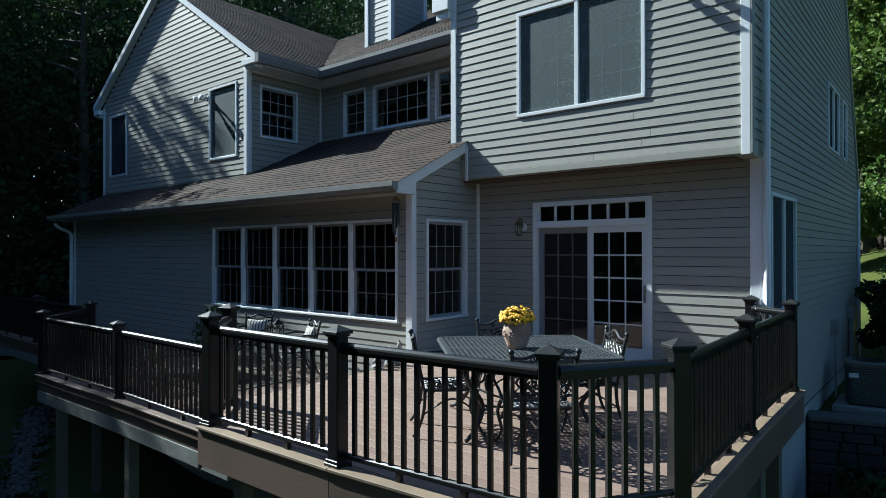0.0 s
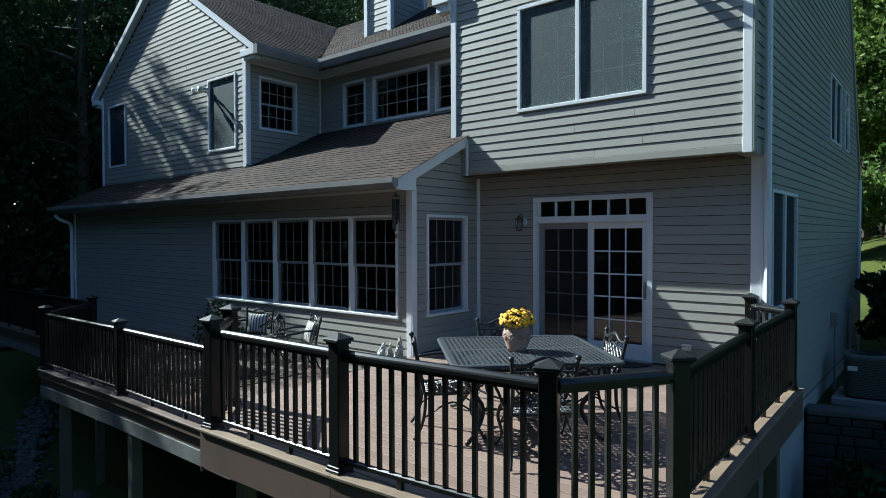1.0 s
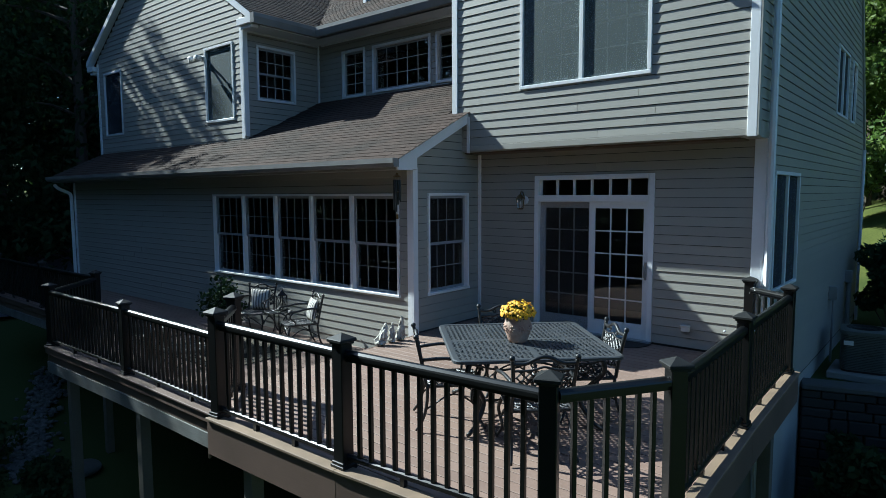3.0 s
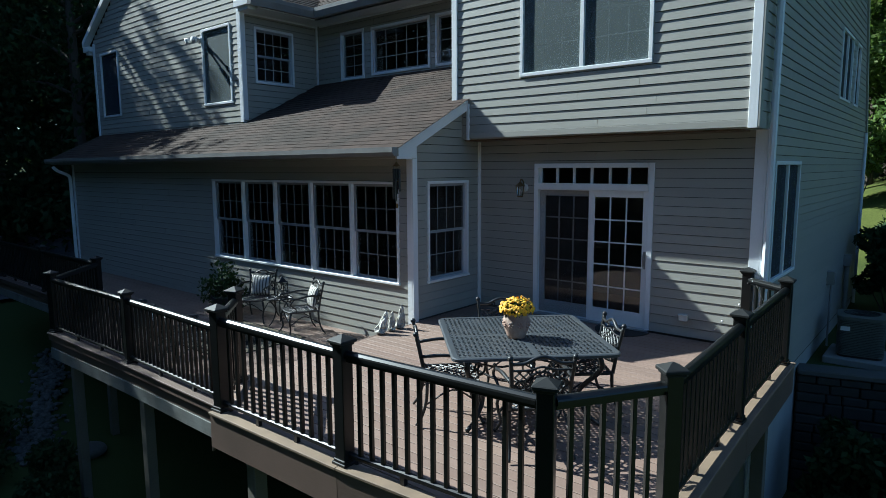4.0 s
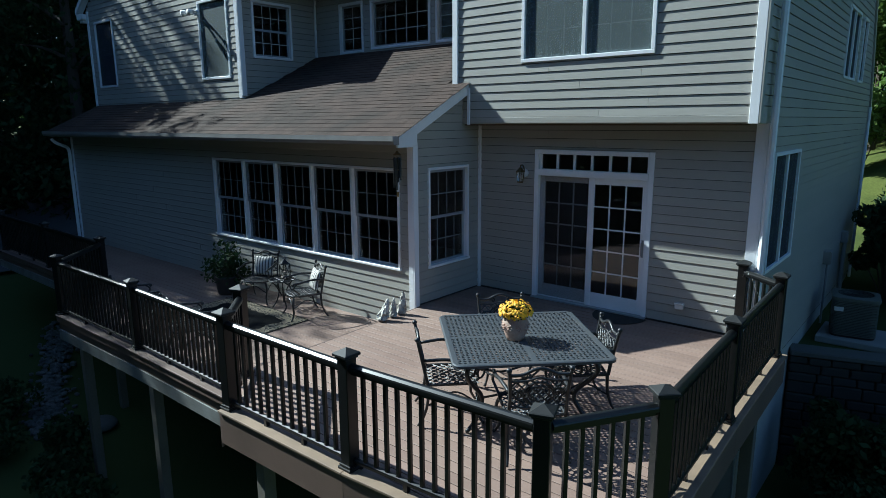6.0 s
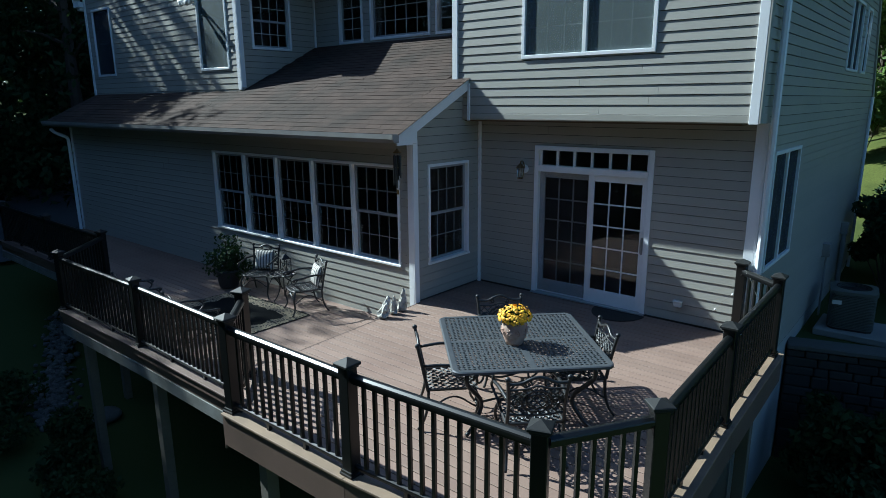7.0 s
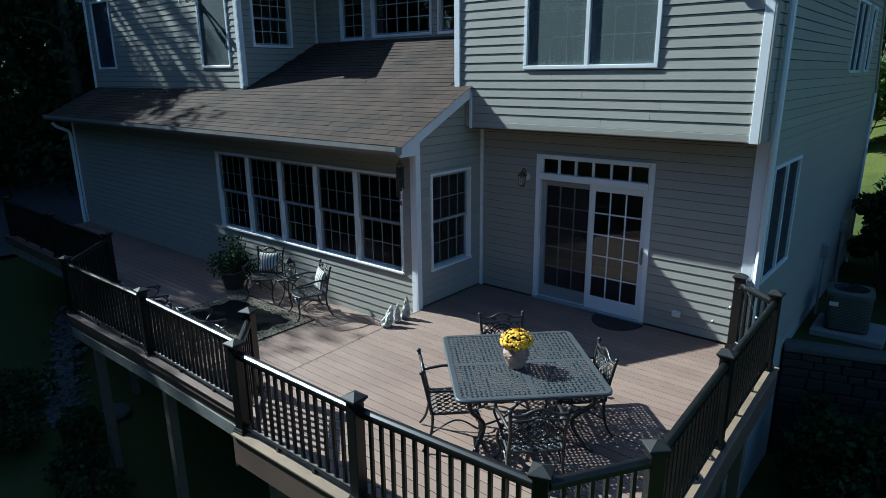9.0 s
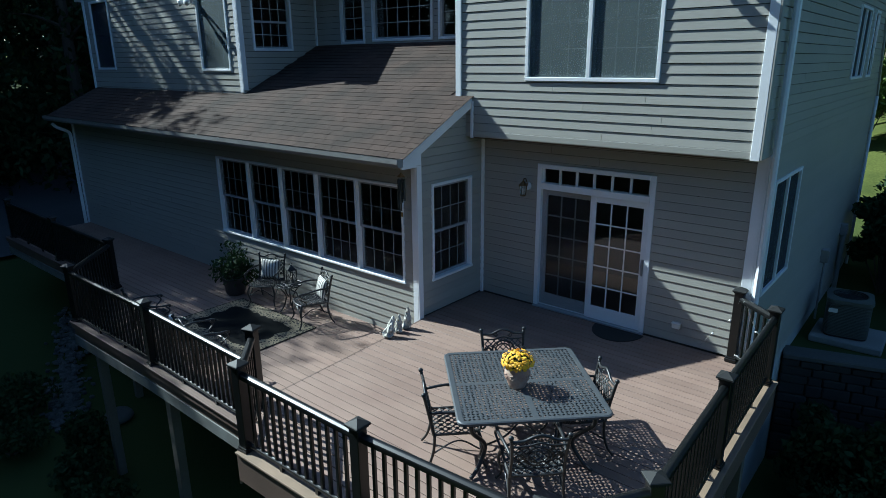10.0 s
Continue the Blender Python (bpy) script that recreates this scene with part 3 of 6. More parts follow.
# sunroom roof
r1 = roof_panel("roof_sunroom", [(-19.98, 6.95, 2.70), (-6.236, 6.95, 2.70), (-6.236, 8.66, sun_z(8.66)), (-6.45, 8.66, sun_z(8.66)), (-6.45, 10.55, sun_z(10.55)), (-12.35, 10.55, sun_z(10.55)), (-12.35, 8.45, sun_z(8.45)), (-19.98, 8.45, sun_z(8.45))], 0.10, "brown asphalt shingle roof of the sunroom, stained and dappled")
up1 = Vector((0, 1, SL))
k1 = up1.length


def on_sunroof(a, b):
    x, y = -19.98 + a, 6.95 + b / k1
    if y > 8.38 and x < -12.36:
        return False
    if y > 8.58 and x > -6.5:
        return False
    return True


SHINGLE_JOBS = [(r1, (-19.98, 6.93, 2.702), (1, 0, 0), up1, 13.82, 3.6 * k1, on_sunroof, lambda a, b: a > 9.6 and b < 1.7)]
# gutter and fascia along the sunroom eave
bm = bmesh.new()
gutter_run(bm, [(6.95, 2.585), (6.95, 2.705), (6.94, 2.705), (6.94, 2.592), (6.865, 2.592), (6.835, 2.64), (6.835, 2.705), (6.82, 2.712), (6.82, 2.64), (6.855, 2.585)], -20.0, -6.19, "x", "weathered white gutter along the sunroom eave")
bm = bmesh.new()
box(bm, (-19.98, 6.955, 2.57), (-6.24, 6.985, 2.60))
box(bm, (-19.98, 6.985, 2.555), (-6.24, 7.40, 2.57))
tagged(link("trim_eave_sunroom", bm, SIDING), "grey painted eave fascia and soffit", "trim", kind="structure")
bm = bmesh.new()
y0, y1 = 6.93, 8.63
prism(bm, [(y0, sun_z(y0) - 0.002), (y1, sun_z(y1) - 0.002), (y1, sun_z(y1) - 0.17), (7.26, sun_z(7.26) - 0.17), (7.26, 2.545), (y0, 2.545)], -6.235, -6.20, "x")
tagged(link("trim_rake_sunroom", bm, TRIM), "white rake board with a boxed eave return", "trim", kind="structure")
bm = bmesh.new()
prism(bm, [(7.0, 2.56), (7.0, sun_z(7.0) - 0.11), (8.63, sun_z(8.63) - 0.11), (8.63, sun_z(8.63) - 0.15), (7.4, sun_z(7.4) - 0.16), (7.4, 2.56)], -6.33, -6.237, "x")
tagged(link("trim_rake_soffit", bm, TRIM), "white soffit under the rake", "trim", kind="structure")

# left gable roof
GP, GX = 8.92, -16.19
def gab_z(x):
    return GP - 0.65 * abs(x - GX)
for sgn, edge, nm in ((1, -11.78, "right"), (-1, -20.42, "left")):
    back = 14.6
    roof = roof_panel("roof_gable_" + ("near" if sgn > 0 else "far"), [(GX, 8.27, GP), (edge, 8.27, gab_z(edge)), (edge, 10.1 if sgn > 0 else back, gab_z(edge)), (GX, back, GP)], 0.12, "brown shingle slope of the gable wing")
    if sgn > 0:
        upg = Vector((-1, 0, 0.65))
        SHINGLE_JOBS.append((roof, (edge, 8.27, gab_z(edge) + 0.004), (0, 1, 0), upg, 6.3, 4.41 * upg.length, lambda a, b, kk=upg.length: 8.27 + a < 10.1 + b / kk + 0.05, None))
    bm = bmesh.new()
    e2 = edge
    pts = [(GX, GP + 0.01), (e2, gab_z(e2) + 0.01), (e2, gab_z(e2) - 0.14), (GX, GP - 0.15)]
    prism(bm, pts, 8.235, 8.268, "y")
    tagged(link("trim_rake_gable", bm, TRIM), "white rake board of the gable", "trim", kind="structure")
    bm = bmesh.new()
    pts = [(GX, GP - 0.13), (e2, gab_z(e2) - 0.13), (e2, gab_z(e2) - 0.15), (GX, GP - 0.15)]
    prism(bm, pts, 8.27, 8.41, "y")
    tagged(link("trim_gable_soffit", bm, TRIM), "white soffit under the gable rake", "trim", kind="structure")
    bm = bmesh.new()
    s0, s1 = (-12.33, -11.78) if sgn > 0 else (-20.42, -20.05)
    box(bm, (s0, 8.25, 5.88), (s1, 8.5, 6.03), 0.01)
    box(bm, (s0 + 0.08, 8.30, 5.80), (s1 - 0.08, 8.5, 5.88), 0.01)
    tagged(link("trim_eave_return", bm, TRIM), "boxed white eave return of the gable", "trim", kind="structure")
# gutter along the side of the gable wing and along the middle wall
bm = bmesh.new()
gutter_run(bm, [(-11.78, 5.86), (-11.78, 6.07), (-11.795, 6.07), (-11.795, 5.88), (-11.70, 5.88), (-11.66, 6.0), (-11.66, 6.07), (-11.645, 6.07), (-11.645, 5.99), (-11.69, 5.86)], 8.24, 10.0, "y", "white gutter along the side of the gable wing")
bm = bmesh.new()
gutter_run(bm, [(10.05, 5.86), (10.05, 6.07), (10.035, 6.07), (10.035, 5.88), (9.94, 5.88), (9.90, 6.0), (9.90, 6.07), (9.885, 6.07), (9.885, 5.99), (9.93, 5.86)], -11.66, -6.5, "x", "white gutter along the main eave")
bm = boxes([((-12.3, 8.5, 5.84), (-11.80, 10.05, 5.86)), ((-12.3, 10.055, 5.84), (-6.5, 10.5, 5.86)), ((-11.80, 8.5, 5.84), (-11.785, 10.05, 6.0)), ((-12.0, 10.055, 5.84), (-6.5, 10.07, 6.0))])
tagged(link("trim_eave_main", bm, TRIM), "white soffit and fascia of the main eave", "trim", kind="structure")
# main roof
MS = 0.65
upm = Vector((0, 1, MS))
rm = roof_panel("roof_main", [(-11.80, 10.05, 6.05), (-6.48, 10.05, 6.05), (-6.48, 14.45, 6.05 + 4.4 * MS), (GX, 14.45, 6.05 + 4.4 * MS)], 0.12, "brown shingle main roof behind the gable")
SHINGLE_JOBS.append((rm, (GX, 10.05, 6.054), (1, 0, 0), upm, 9.7, 4.4 * upm.length, lambda a, b, kk=upm.length: GX + a > -11.80 - b / kk - 0.03, None))
roof_panel("roof_main_back", [(-20.3, 14.46, 8.91), (-6.48, 14.46, 8.91), (-6.48, 18.9, 5.9), (-20.3, 18.9, 5.9)], 0.12, "brown shingle back slope")
# front gable roof over the jetty and side roof
for sgn, edge in ((1, -1.45), (-1, -6.85)):
    px, pz = -4.15, 8.0
    ez = pz - 0.65 * abs(edge - px)
    roof_panel("roof_front_gable", [(px, 8.53, pz), (edge, 8.53, ez), (edge, 12.5, ez), (px, 12.5, pz)], 0.12, "shingle roof over the jettied storey")
    bm = bmesh.new()
    prism(bm, [(px, pz + 0.01), (edge, ez + 0.01), (edge, ez - 0.18), (px, pz - 0.19)], 8.495, 8.528, "y")
    tagged(link("trim_rake_front", bm, TRIM), "white rake board over the jetty", "trim", kind="structure")
bm = bmesh.new()
box(bm, (-6.86, 8.50, 5.80), (-6.50, 8.75, 6.10), 0.01)
box(bm, (-6.80, 8.54, 5.66), (-6.52, 8.70, 5.80), 0.01)
tagged(link("trim_eave_return", bm, TRIM), "boxed white eave return above the jetty", "trim", kind="structure")
roof_panel("roof_east", [(-6.4, 15.1, 10.95), (-1.74, 15.1, 10.95), (-1.74, 13.0, 10.55), (-1.74, 8.9, 6.5), (-6.4, 8.9, 6.5), (-6.4, 13.0, 10.55)], 0.12, "upper shingle roof")
roof_panel("roof_east_back", [(-6.4, 15.05, 10.95), (-1.775, 15.05, 10.95), (-1.775, 19.15, 3.16), (-6.4, 19.15, 3.16)], 0.14, "steep shingle back slope")
bm = bmesh.new()
prism(bm, [(15.03, 10.93), (19.15, 3.10), (19.02, 3.02), (14.90, 10.86)], -1.795, -1.755, "x")
tagged(link("trim_rake_east", bm, SIDING), "grey painted rake board of the steep back slope", "trim", kind="structure")

# chimney chase
def chimney():
    c = thing("chimney", "clapboard chimney chase with white corner boards", "chimney")
    x0, x1, y0, y1, z0, z1 = -11.62, -10.78, 11.50, 12.75, 6.4, 11.2
    part("chimney_core", boxes([((x0 + 0.02, y0 + 0.02, z0), (x1 - 0.02, y1 - 0.02, z1))]), WALLCORE, c)
    z = 6.6
    while z < z1 - 0.15:
        for f, a, b in ((Face("y", y0), x0 + 0.08, x1 - 0.08), (Face("x", x1), y0 + 0.08, y1 - 0.08)):
            bm = bmesh.new()
            prof = ((-0.02, z), (0.015, z), (0.004, z + 0.155), (-0.02, z + 0.155))
            A = [bm.verts.new(f.p(a, q, w)) for w, q in prof]
            B = [bm.verts.new(f.p(b, q, w)) for w, q in prof]
            for i in range(4):
                bm.faces.new((A[i], A[(i + 1) % 4], B[(i + 1) % 4], B[i]))
            part("clapboard", bm, SIDING, c)
        z += 0.145
    for cx, cy in ((x0, y0), (x1, y0), (x1, y1)):
        part("corner_board", boxes([((cx - 0.06, cy - 0.06, z0), (cx + 0.06, cy + 0.06, z1))], 0.004), TRIM, c)
    return c


chimney()

# ---- decks ----
POST_TOP = 1.10
UP_POSTS = {"a": (-5.34, 3.48), "b": (-3.53, 3.50), "c": (-1.74, 3.62), "d": (-1.24, 4.42), "e": (-1.31, 6.40), "f": (-1.36, 8.58), "g": (-1.90, 9.02), "s": (-6.03, 4.10)}
LO_POSTS = {"h": (-8.93, 4.14), "i": (-11.70, 4.10), "j": (-12.95, 5.32), "k": (-15.95, 5.32), "l": (-19.2, 5.35)}
# outlines of the decks, 14 cm outside the posts
UPPER = [(-6.33, 9.10), (-6.33, 7.40), (-6.28, 7.38), (-6.14, 4.14), (-5.40, 3.38), (-3.53, 3.405), (-1.68, 3.525), (-1.13, 4.40), (-1.205, 6.4), (-1.25, 8.72), (-1.78, 8.72), (-1.78, 9.10)]
LOWER = [(-5.95, 7.38), (-5.95, 4.02), (-9.0, 4.04), (-11.76, 4.0), (-13.05, 5.21), (-19.4, 5.21), (-19.4, 7.38)]


def cross(poly, y):
    xs = []
    for (x0, y0), (x1, y1) in zip(poly, poly[1:] + poly[:1]):
        if (y0 <= y) != (y1 <= y):
            xs.append(x0 + (x1 - x0) * (y - y0) / (y1 - y0))
    return sorted(xs)


def deck_boards(parent, poly, z, y0, y1, w=0.138):
    y = y0
    while y < y1:
        e = min(y + w, y1)
        xa, xb = cross(poly, y + 0.004), cross(poly, e - 0.004)
        for k in range(0, min(len(xa), len(xb)) - 1, 2):
            a0, a1, b0, b1 = xa[k], xa[k + 1], xb[k], xb[k + 1]
            bm = bmesh.new()
            g = 0.0046
            top = [bm.verts.new(v) for v in ((a0, y + g, z), (a1, y + g, z), (b1, e - g, z), (b0, e - g, z))]
            low = [bm.verts.new((v.co.x, v.co.y, z - 0.026)) for v in top]
            bm.faces.new(top)
            for i in range(4):
                bm.faces.new((top[i], low[i], low[(i + 1) % 4], top[(i + 1) % 4]))
            bmesh.ops.bevel(bm, geom=[ed for ed in bm.edges if all(v in top for v in ed.verts)], offset=0.003, segments=1, affect="EDGES")
            part("deck_board", bm, DECKING, parent)
        y = e


def edge_run(parent, pts, z, w_in, name, z0, z1, material, label):
    """A board along a line of plan points, one piece for each stretch; w_in: from and to, measured inwards."""
    for (x0, y0), (x1, y1) in zip(pts, pts[1:]):
        d = Vector((x1 - x0, y1 - y0, 0))
        n = Vector((-d.y, d.x, 0)).normalized()
        bm = bmesh.new()
        o = Vector((x0, y0, 0))
        q = [o + n * w_in[0], o + d + n * w_in[0], o + d + n * w_in[1], o + n * w_in[1]]
        hi = [bm.verts.new((v.x, v.y, z + z1)) for v in q]
        lo = [bm.verts.new((v.x, v.y, z + z0)) for v in q]
        bm.faces.new(hi)
        bm.faces.new(lo[::-1])
        for i in range(4):
            bm.faces.new((hi[i], lo[i], lo[(i + 1) % 4], hi[(i + 1) % 4]))
        bmesh.ops.bevel(bm, geom=bm.edges[:], offset=0.004, segments=1, affect="EDGES")
        part(name, bm, material, parent, label)


upper = thing("deck_upper", "upper deck of reddish-brown composite boards, half in sun", "deck", kind="structure")
lower = thing("deck_lower", "lower deck of reddish-brown composite boards, mostly shaded", "deck", kind="structure")
deck_boards(upper, UPPER, 0.0, 3.34, 9.10)
deck_boards(lower, LOWER, LOW, 3.5, 7.38)
front = UPPER[4:10]
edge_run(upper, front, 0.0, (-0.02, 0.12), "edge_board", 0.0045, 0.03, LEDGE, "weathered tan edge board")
edge_run(upper, front, 0.0, (0.0, 0.025), "fascia_board", -0.34, 0.0, FASCIA, "tan composite fascia")
edge_run(upper, front, 0.0, (0.03, 0.07), "rim_joist", -0.30, -0.03, TIMBER, "weathered rim joist")
edge_run(upper, [(-6.28, 7.36), (-6.14, 4.14), (-5.40, 3.38)], 0.0, (0.0, 0.025), "fascia_board", LOW, -0.001, FASCIA, "composite step riser")
# Thin dark strip stands in for the shadow gap above the riser.
edge_run(upper, [(-6.28, 7.36), (-6.14, 4.14)], 0.0, (-0.012, 0.016), "shadow_gap_strip", -0.004, 0.002, FASCIA, "dark strip drawn as the shadow gap at the deck edge")
lo_front = [(-19.4, 5.21), (-13.05, 5.21), (-11.76, 4.0), (-9.0, 4.04), (-5.97, 4.02)]
# Fascia brown replaces the ledge tan here, putting the lower deck's shade into colour.
edge_run(lower, lo_front, LOW, (-0.02, 0.12), "edge_board", 0.0045, 0.03, FASCIA, "brown edge board, darkened for the shaded lower deck")
edge_run(lower, lo_front, LOW, (0.0, 0.025), "fascia_board", -0.10, 0.0, FASCIA, "tan composite fascia")
edge_run(lower, lo_front, LOW, (0.035, 0.06), "fascia_board", -0.24, -0.125, FASCIA, "tan composite lower fascia")
edge_run(lower, lo_front, LOW, (0.02, 0.075), "beam", -0.43, -0.245, PALEBEAM, "pale weathered beam")
for z, poly, own in ((-0.03, UPPER, upper), (LOW - 0.03, LOWER, lower)):
    x = -19.0
    while x < -1.3:
        ys = [p for p in cross([(b, a) for a, b in poly], x)]
        if len(ys) >= 2 and ys[-1] - ys[0] > 0.3:
            part("joist", boxes([((x - 0.02, ys[0] + 0.17, z - 0.24), (x + 0.02, ys[-1] - 0.02, z))]), TIMBER, own)
        x += 0.8
for x, y, z in ((-5.0, 3.62, -0.03), (-2.0, 3.75, -0.03), (-1.42, 5.6, -0.03), (-1.45, 8.1, -0.03), (-8.5, 4.14, LOW - 0.43), (-11.0, 4.14, LOW - 0.43), (-13.4, 5.6, LOW - 0.2), (-6.3, 5.6, LOW - 0.2)):
    part("support_post", boxes([((x - 0.07, y - 0.07, -3.6), (x + 0.07, y + 0.07, z - 0.0))], 0.006), TIMBER, upper if z > -0.2 else lower, "weathered timber post")


# ---- railings ----
def post_proto():
    p = thing("railing_post", "black square deck post with a pyramid cap", "post", "railing posts")
    part("shaft", boxes([((-0.058, -0.058, 0), (0.058, 0.058, 1.03))], 0.006), RAILBLACK, p)
    part("base_trim", boxes([((-0.078, -0.078, 0), (0.078, 0.078, 0.05)), ((-0.068, -0.068, 0.05), (0.068, 0.068, 0.075))], 0.005), RAILBLACK, p)
    bm = bmesh.new()
    box(bm, (-0.085, -0.085, 1.035), (0.085, 0.085, 1.062), 0.005)
    box(bm, (-0.07, -0.07, 1.015), (0.07, 0.07, 1.034), 0.004)
    b = [bm.verts.new(v) for v in ((-0.08, -0.08, 1.0625), (0.08, -0.08, 1.0625), (0.08, 0.08, 1.0625), (-0.08, 0.08, 1.0625))]
    t = bm.verts.new((0, 0, 1.105))
    for i in range(4):
        bm.faces.new((b[i], b[(i + 1) % 4], t))
    part("cap", bm, CAPBLACK, p)
    return p


def turn_of(a, b):
    return math.degrees(math.atan2(b[1] - a[1], b[0] - a[0]))


post0 = None
for key, (x, y) in {**UP_POSTS, **LO_POSTS}.items():
    z = 0.006 if key in UP_POSTS else LOW + 0.006
    rz = {"c": 20, "d": 45, "s": 20, "i": 22, "j": 22, "a": 5, "h": -4}.get(key, 0)
    m = pose(x, y, z, 0, 0, rz)
    if post0 is None:
        post0 = post_proto()
        post0.matrix_basis = m
    else:
        copy_thing(post0, m)


def rail_bar(bm, length, z, w, h):
    """A rail with a rounded top, along x."""
    half = [(w * 0.50, z - h * 0.52), (w * 0.44, z - h * 0.30), (w * 0.20, z - h * 0.05), (w * 0.10, z)]
    prof = [(-w / 2, z - h), (w / 2, z - h)] + half + [(-y, q) for y, q in reversed(half)]
    prism(bm, prof, 0, length, "x")
    return bm


BAL = {}


def railing(a, b, z, label):
    d = Vector((b[0] - a[0], b[1] - a[1]))
    length = d.length - 0.116
    u = d.normalized()
    o = thing("railing", label, "railing", "railing sections", pose(a[0] + u.x * 0.058, a[1] + u.y * 0.058, z, 0, 0, turn_of(a, b)))
    bm = bmesh.new()
    rail_bar(bm, length, 0.975, 0.085, 0.058)
    top = part("top_rail", bm, RAILBLACK, o)
    part("rail_support", boxes([((0, -0.022, 0.885), (length, 0.022, 0.9165))], 0.003), RAILBLACK, top)
    bm = bmesh.new()
    rail_bar(bm, length, 0.135, 0.05, 0.042)
    part("bottom_rail", bm, RAILBLACK, o)
    n = max(1, round(length / 0.118) - 1)
    if "m" not in BAL:
        bm = boxes([((-0.0165, -0.0165, 0.1), (0.0165, 0.0165, 0.89))], 0.003)
        ob = link("baluster", bm, RAILBLACK)
        BAL["m"] = ob.data
        bpy.data.objects.remove(ob)
    for i in range(n):
        ob = new("baluster", BAL["m"])
        ob.parent = o
        ob.location = (length * (i + 1) / (n + 1), 0, 0)
    for i in range(1, 3):
        part("foot_block", boxes([((length * i / 3 - 0.02, -0.02, 0.012), (length * i / 3 + 0.02, 0.02, 0.094))]), RAILBLACK, o)
    return o


U, W = UP_POSTS, LO_POSTS
for a, b in ("ab", "bc", "cd", "de", "ef", "fg", "as"):
    railing(U[a], U[b], 0.006, "black deck railing with square balusters on the upper deck")
railing(W["h"], (-6.12, 4.10), LOW + 0.006, "black deck railing with square balusters on the lower deck")
for a, b in ("hi", "ij", "jk", "kl"):
    railing(W[a], W[b], LOW + 0.006, "black deck railing with square balusters on the lower deck")

# ---- ground ----
def ground_z(x, y):
    """The lot: low before the deck, rising behind the house and up the hill to the east."""
    def s(a, b, t):
        t = min(1, max(0, (t - a) / (b - a)))
        return t * t * (3 - 2 * t)
    z = -3.3
    z += 2.2 * s(12, 24, -x) * s(-6, 4, y)
    z += 2.1 * s(12.3, 12.55, y - 0.34 * min(6.0, max(0.0, x + 1.8))) * s(-8, -3, x)
    z += 3.2 * s(17, 32, y) * s(-12, 0, x)
    z += 1.2 * s(6, 20, y) * (1 - s(-8, -3, x))
    z += 5.0 * s(30, 90, y) + 4 * s(30, 120, x) + 3 * s(-30, -90, x)
    return z


bm = bmesh.new()
xs = [-900, -400, -200, -120, -80, -60] + [-50 + i for i in range(0, 32)] + [-18 + 0.5 * i for i in range(0, 60)] + [12 + i * 2 for i in range(0, 14)] + [45, 60, 90, 140, 250, 500, 900]
ys = [-900, -400, -150, -80, -40, -25, -15, -10, -6, -3] + [0.5 * i for i in range(0, 24)] + [12 + 0.25 * i for i in range(0, 8)] + [14 + 0.5 * i for i in range(0, 40)] + [36, 40, 48, 60, 80, 110, 160, 250, 500, 900]
grid = [[bm.verts.new((x, y, ground_z(x, y) + 0.08 * noise.noise((x * 0.35, y * 0.35, 0)) * (abs(x) < 100))) for x in xs] for y in ys]
for j in range(len(ys) - 1):
    for i in range(len(xs) - 1):
        bm.faces.new((grid[j][i], grid[j][i + 1], grid[j + 1][i + 1], grid[j + 1][i]))
ground = tagged(link("ground", bm, GRASS), "sloping lawn round the house, an even darker green below y 20", "ground", kind="structure")
smooth(ground)


# ---- trees ----
def leaf_quads(centre, radius, n, size, verts, faces, flat=0.8, rng=random):
    for _ in range(n):
        d = Vector((rng.gauss(0, 1), rng.gauss(0, 1), rng.gauss(0, 1))).normalized() * radius * rng.uniform(0.35, 1.0) ** 0.6
        c = centre + Vector((d.x, d.y, d.z * flat))
        n1 = Vector((rng.uniform(-1, 1), rng.uniform(-1, 1), rng.uniform(-0.3, 1))).normalized()
        u = n1.orthogonal().normalized()
        w = n1.cross(u)
        a = rng.uniform(0, math.tau)
        u, w = u * math.cos(a) + w * math.sin(a), w * math.cos(a) - u * math.sin(a)
        s = size * rng.uniform(0.6, 1.3)
        k = len(verts)
        verts += [c - u * s, c + w * s * 0.5, c + u * s, c - w * s * 0.5]
        faces.append((k, k + 1, k + 2, k + 3))


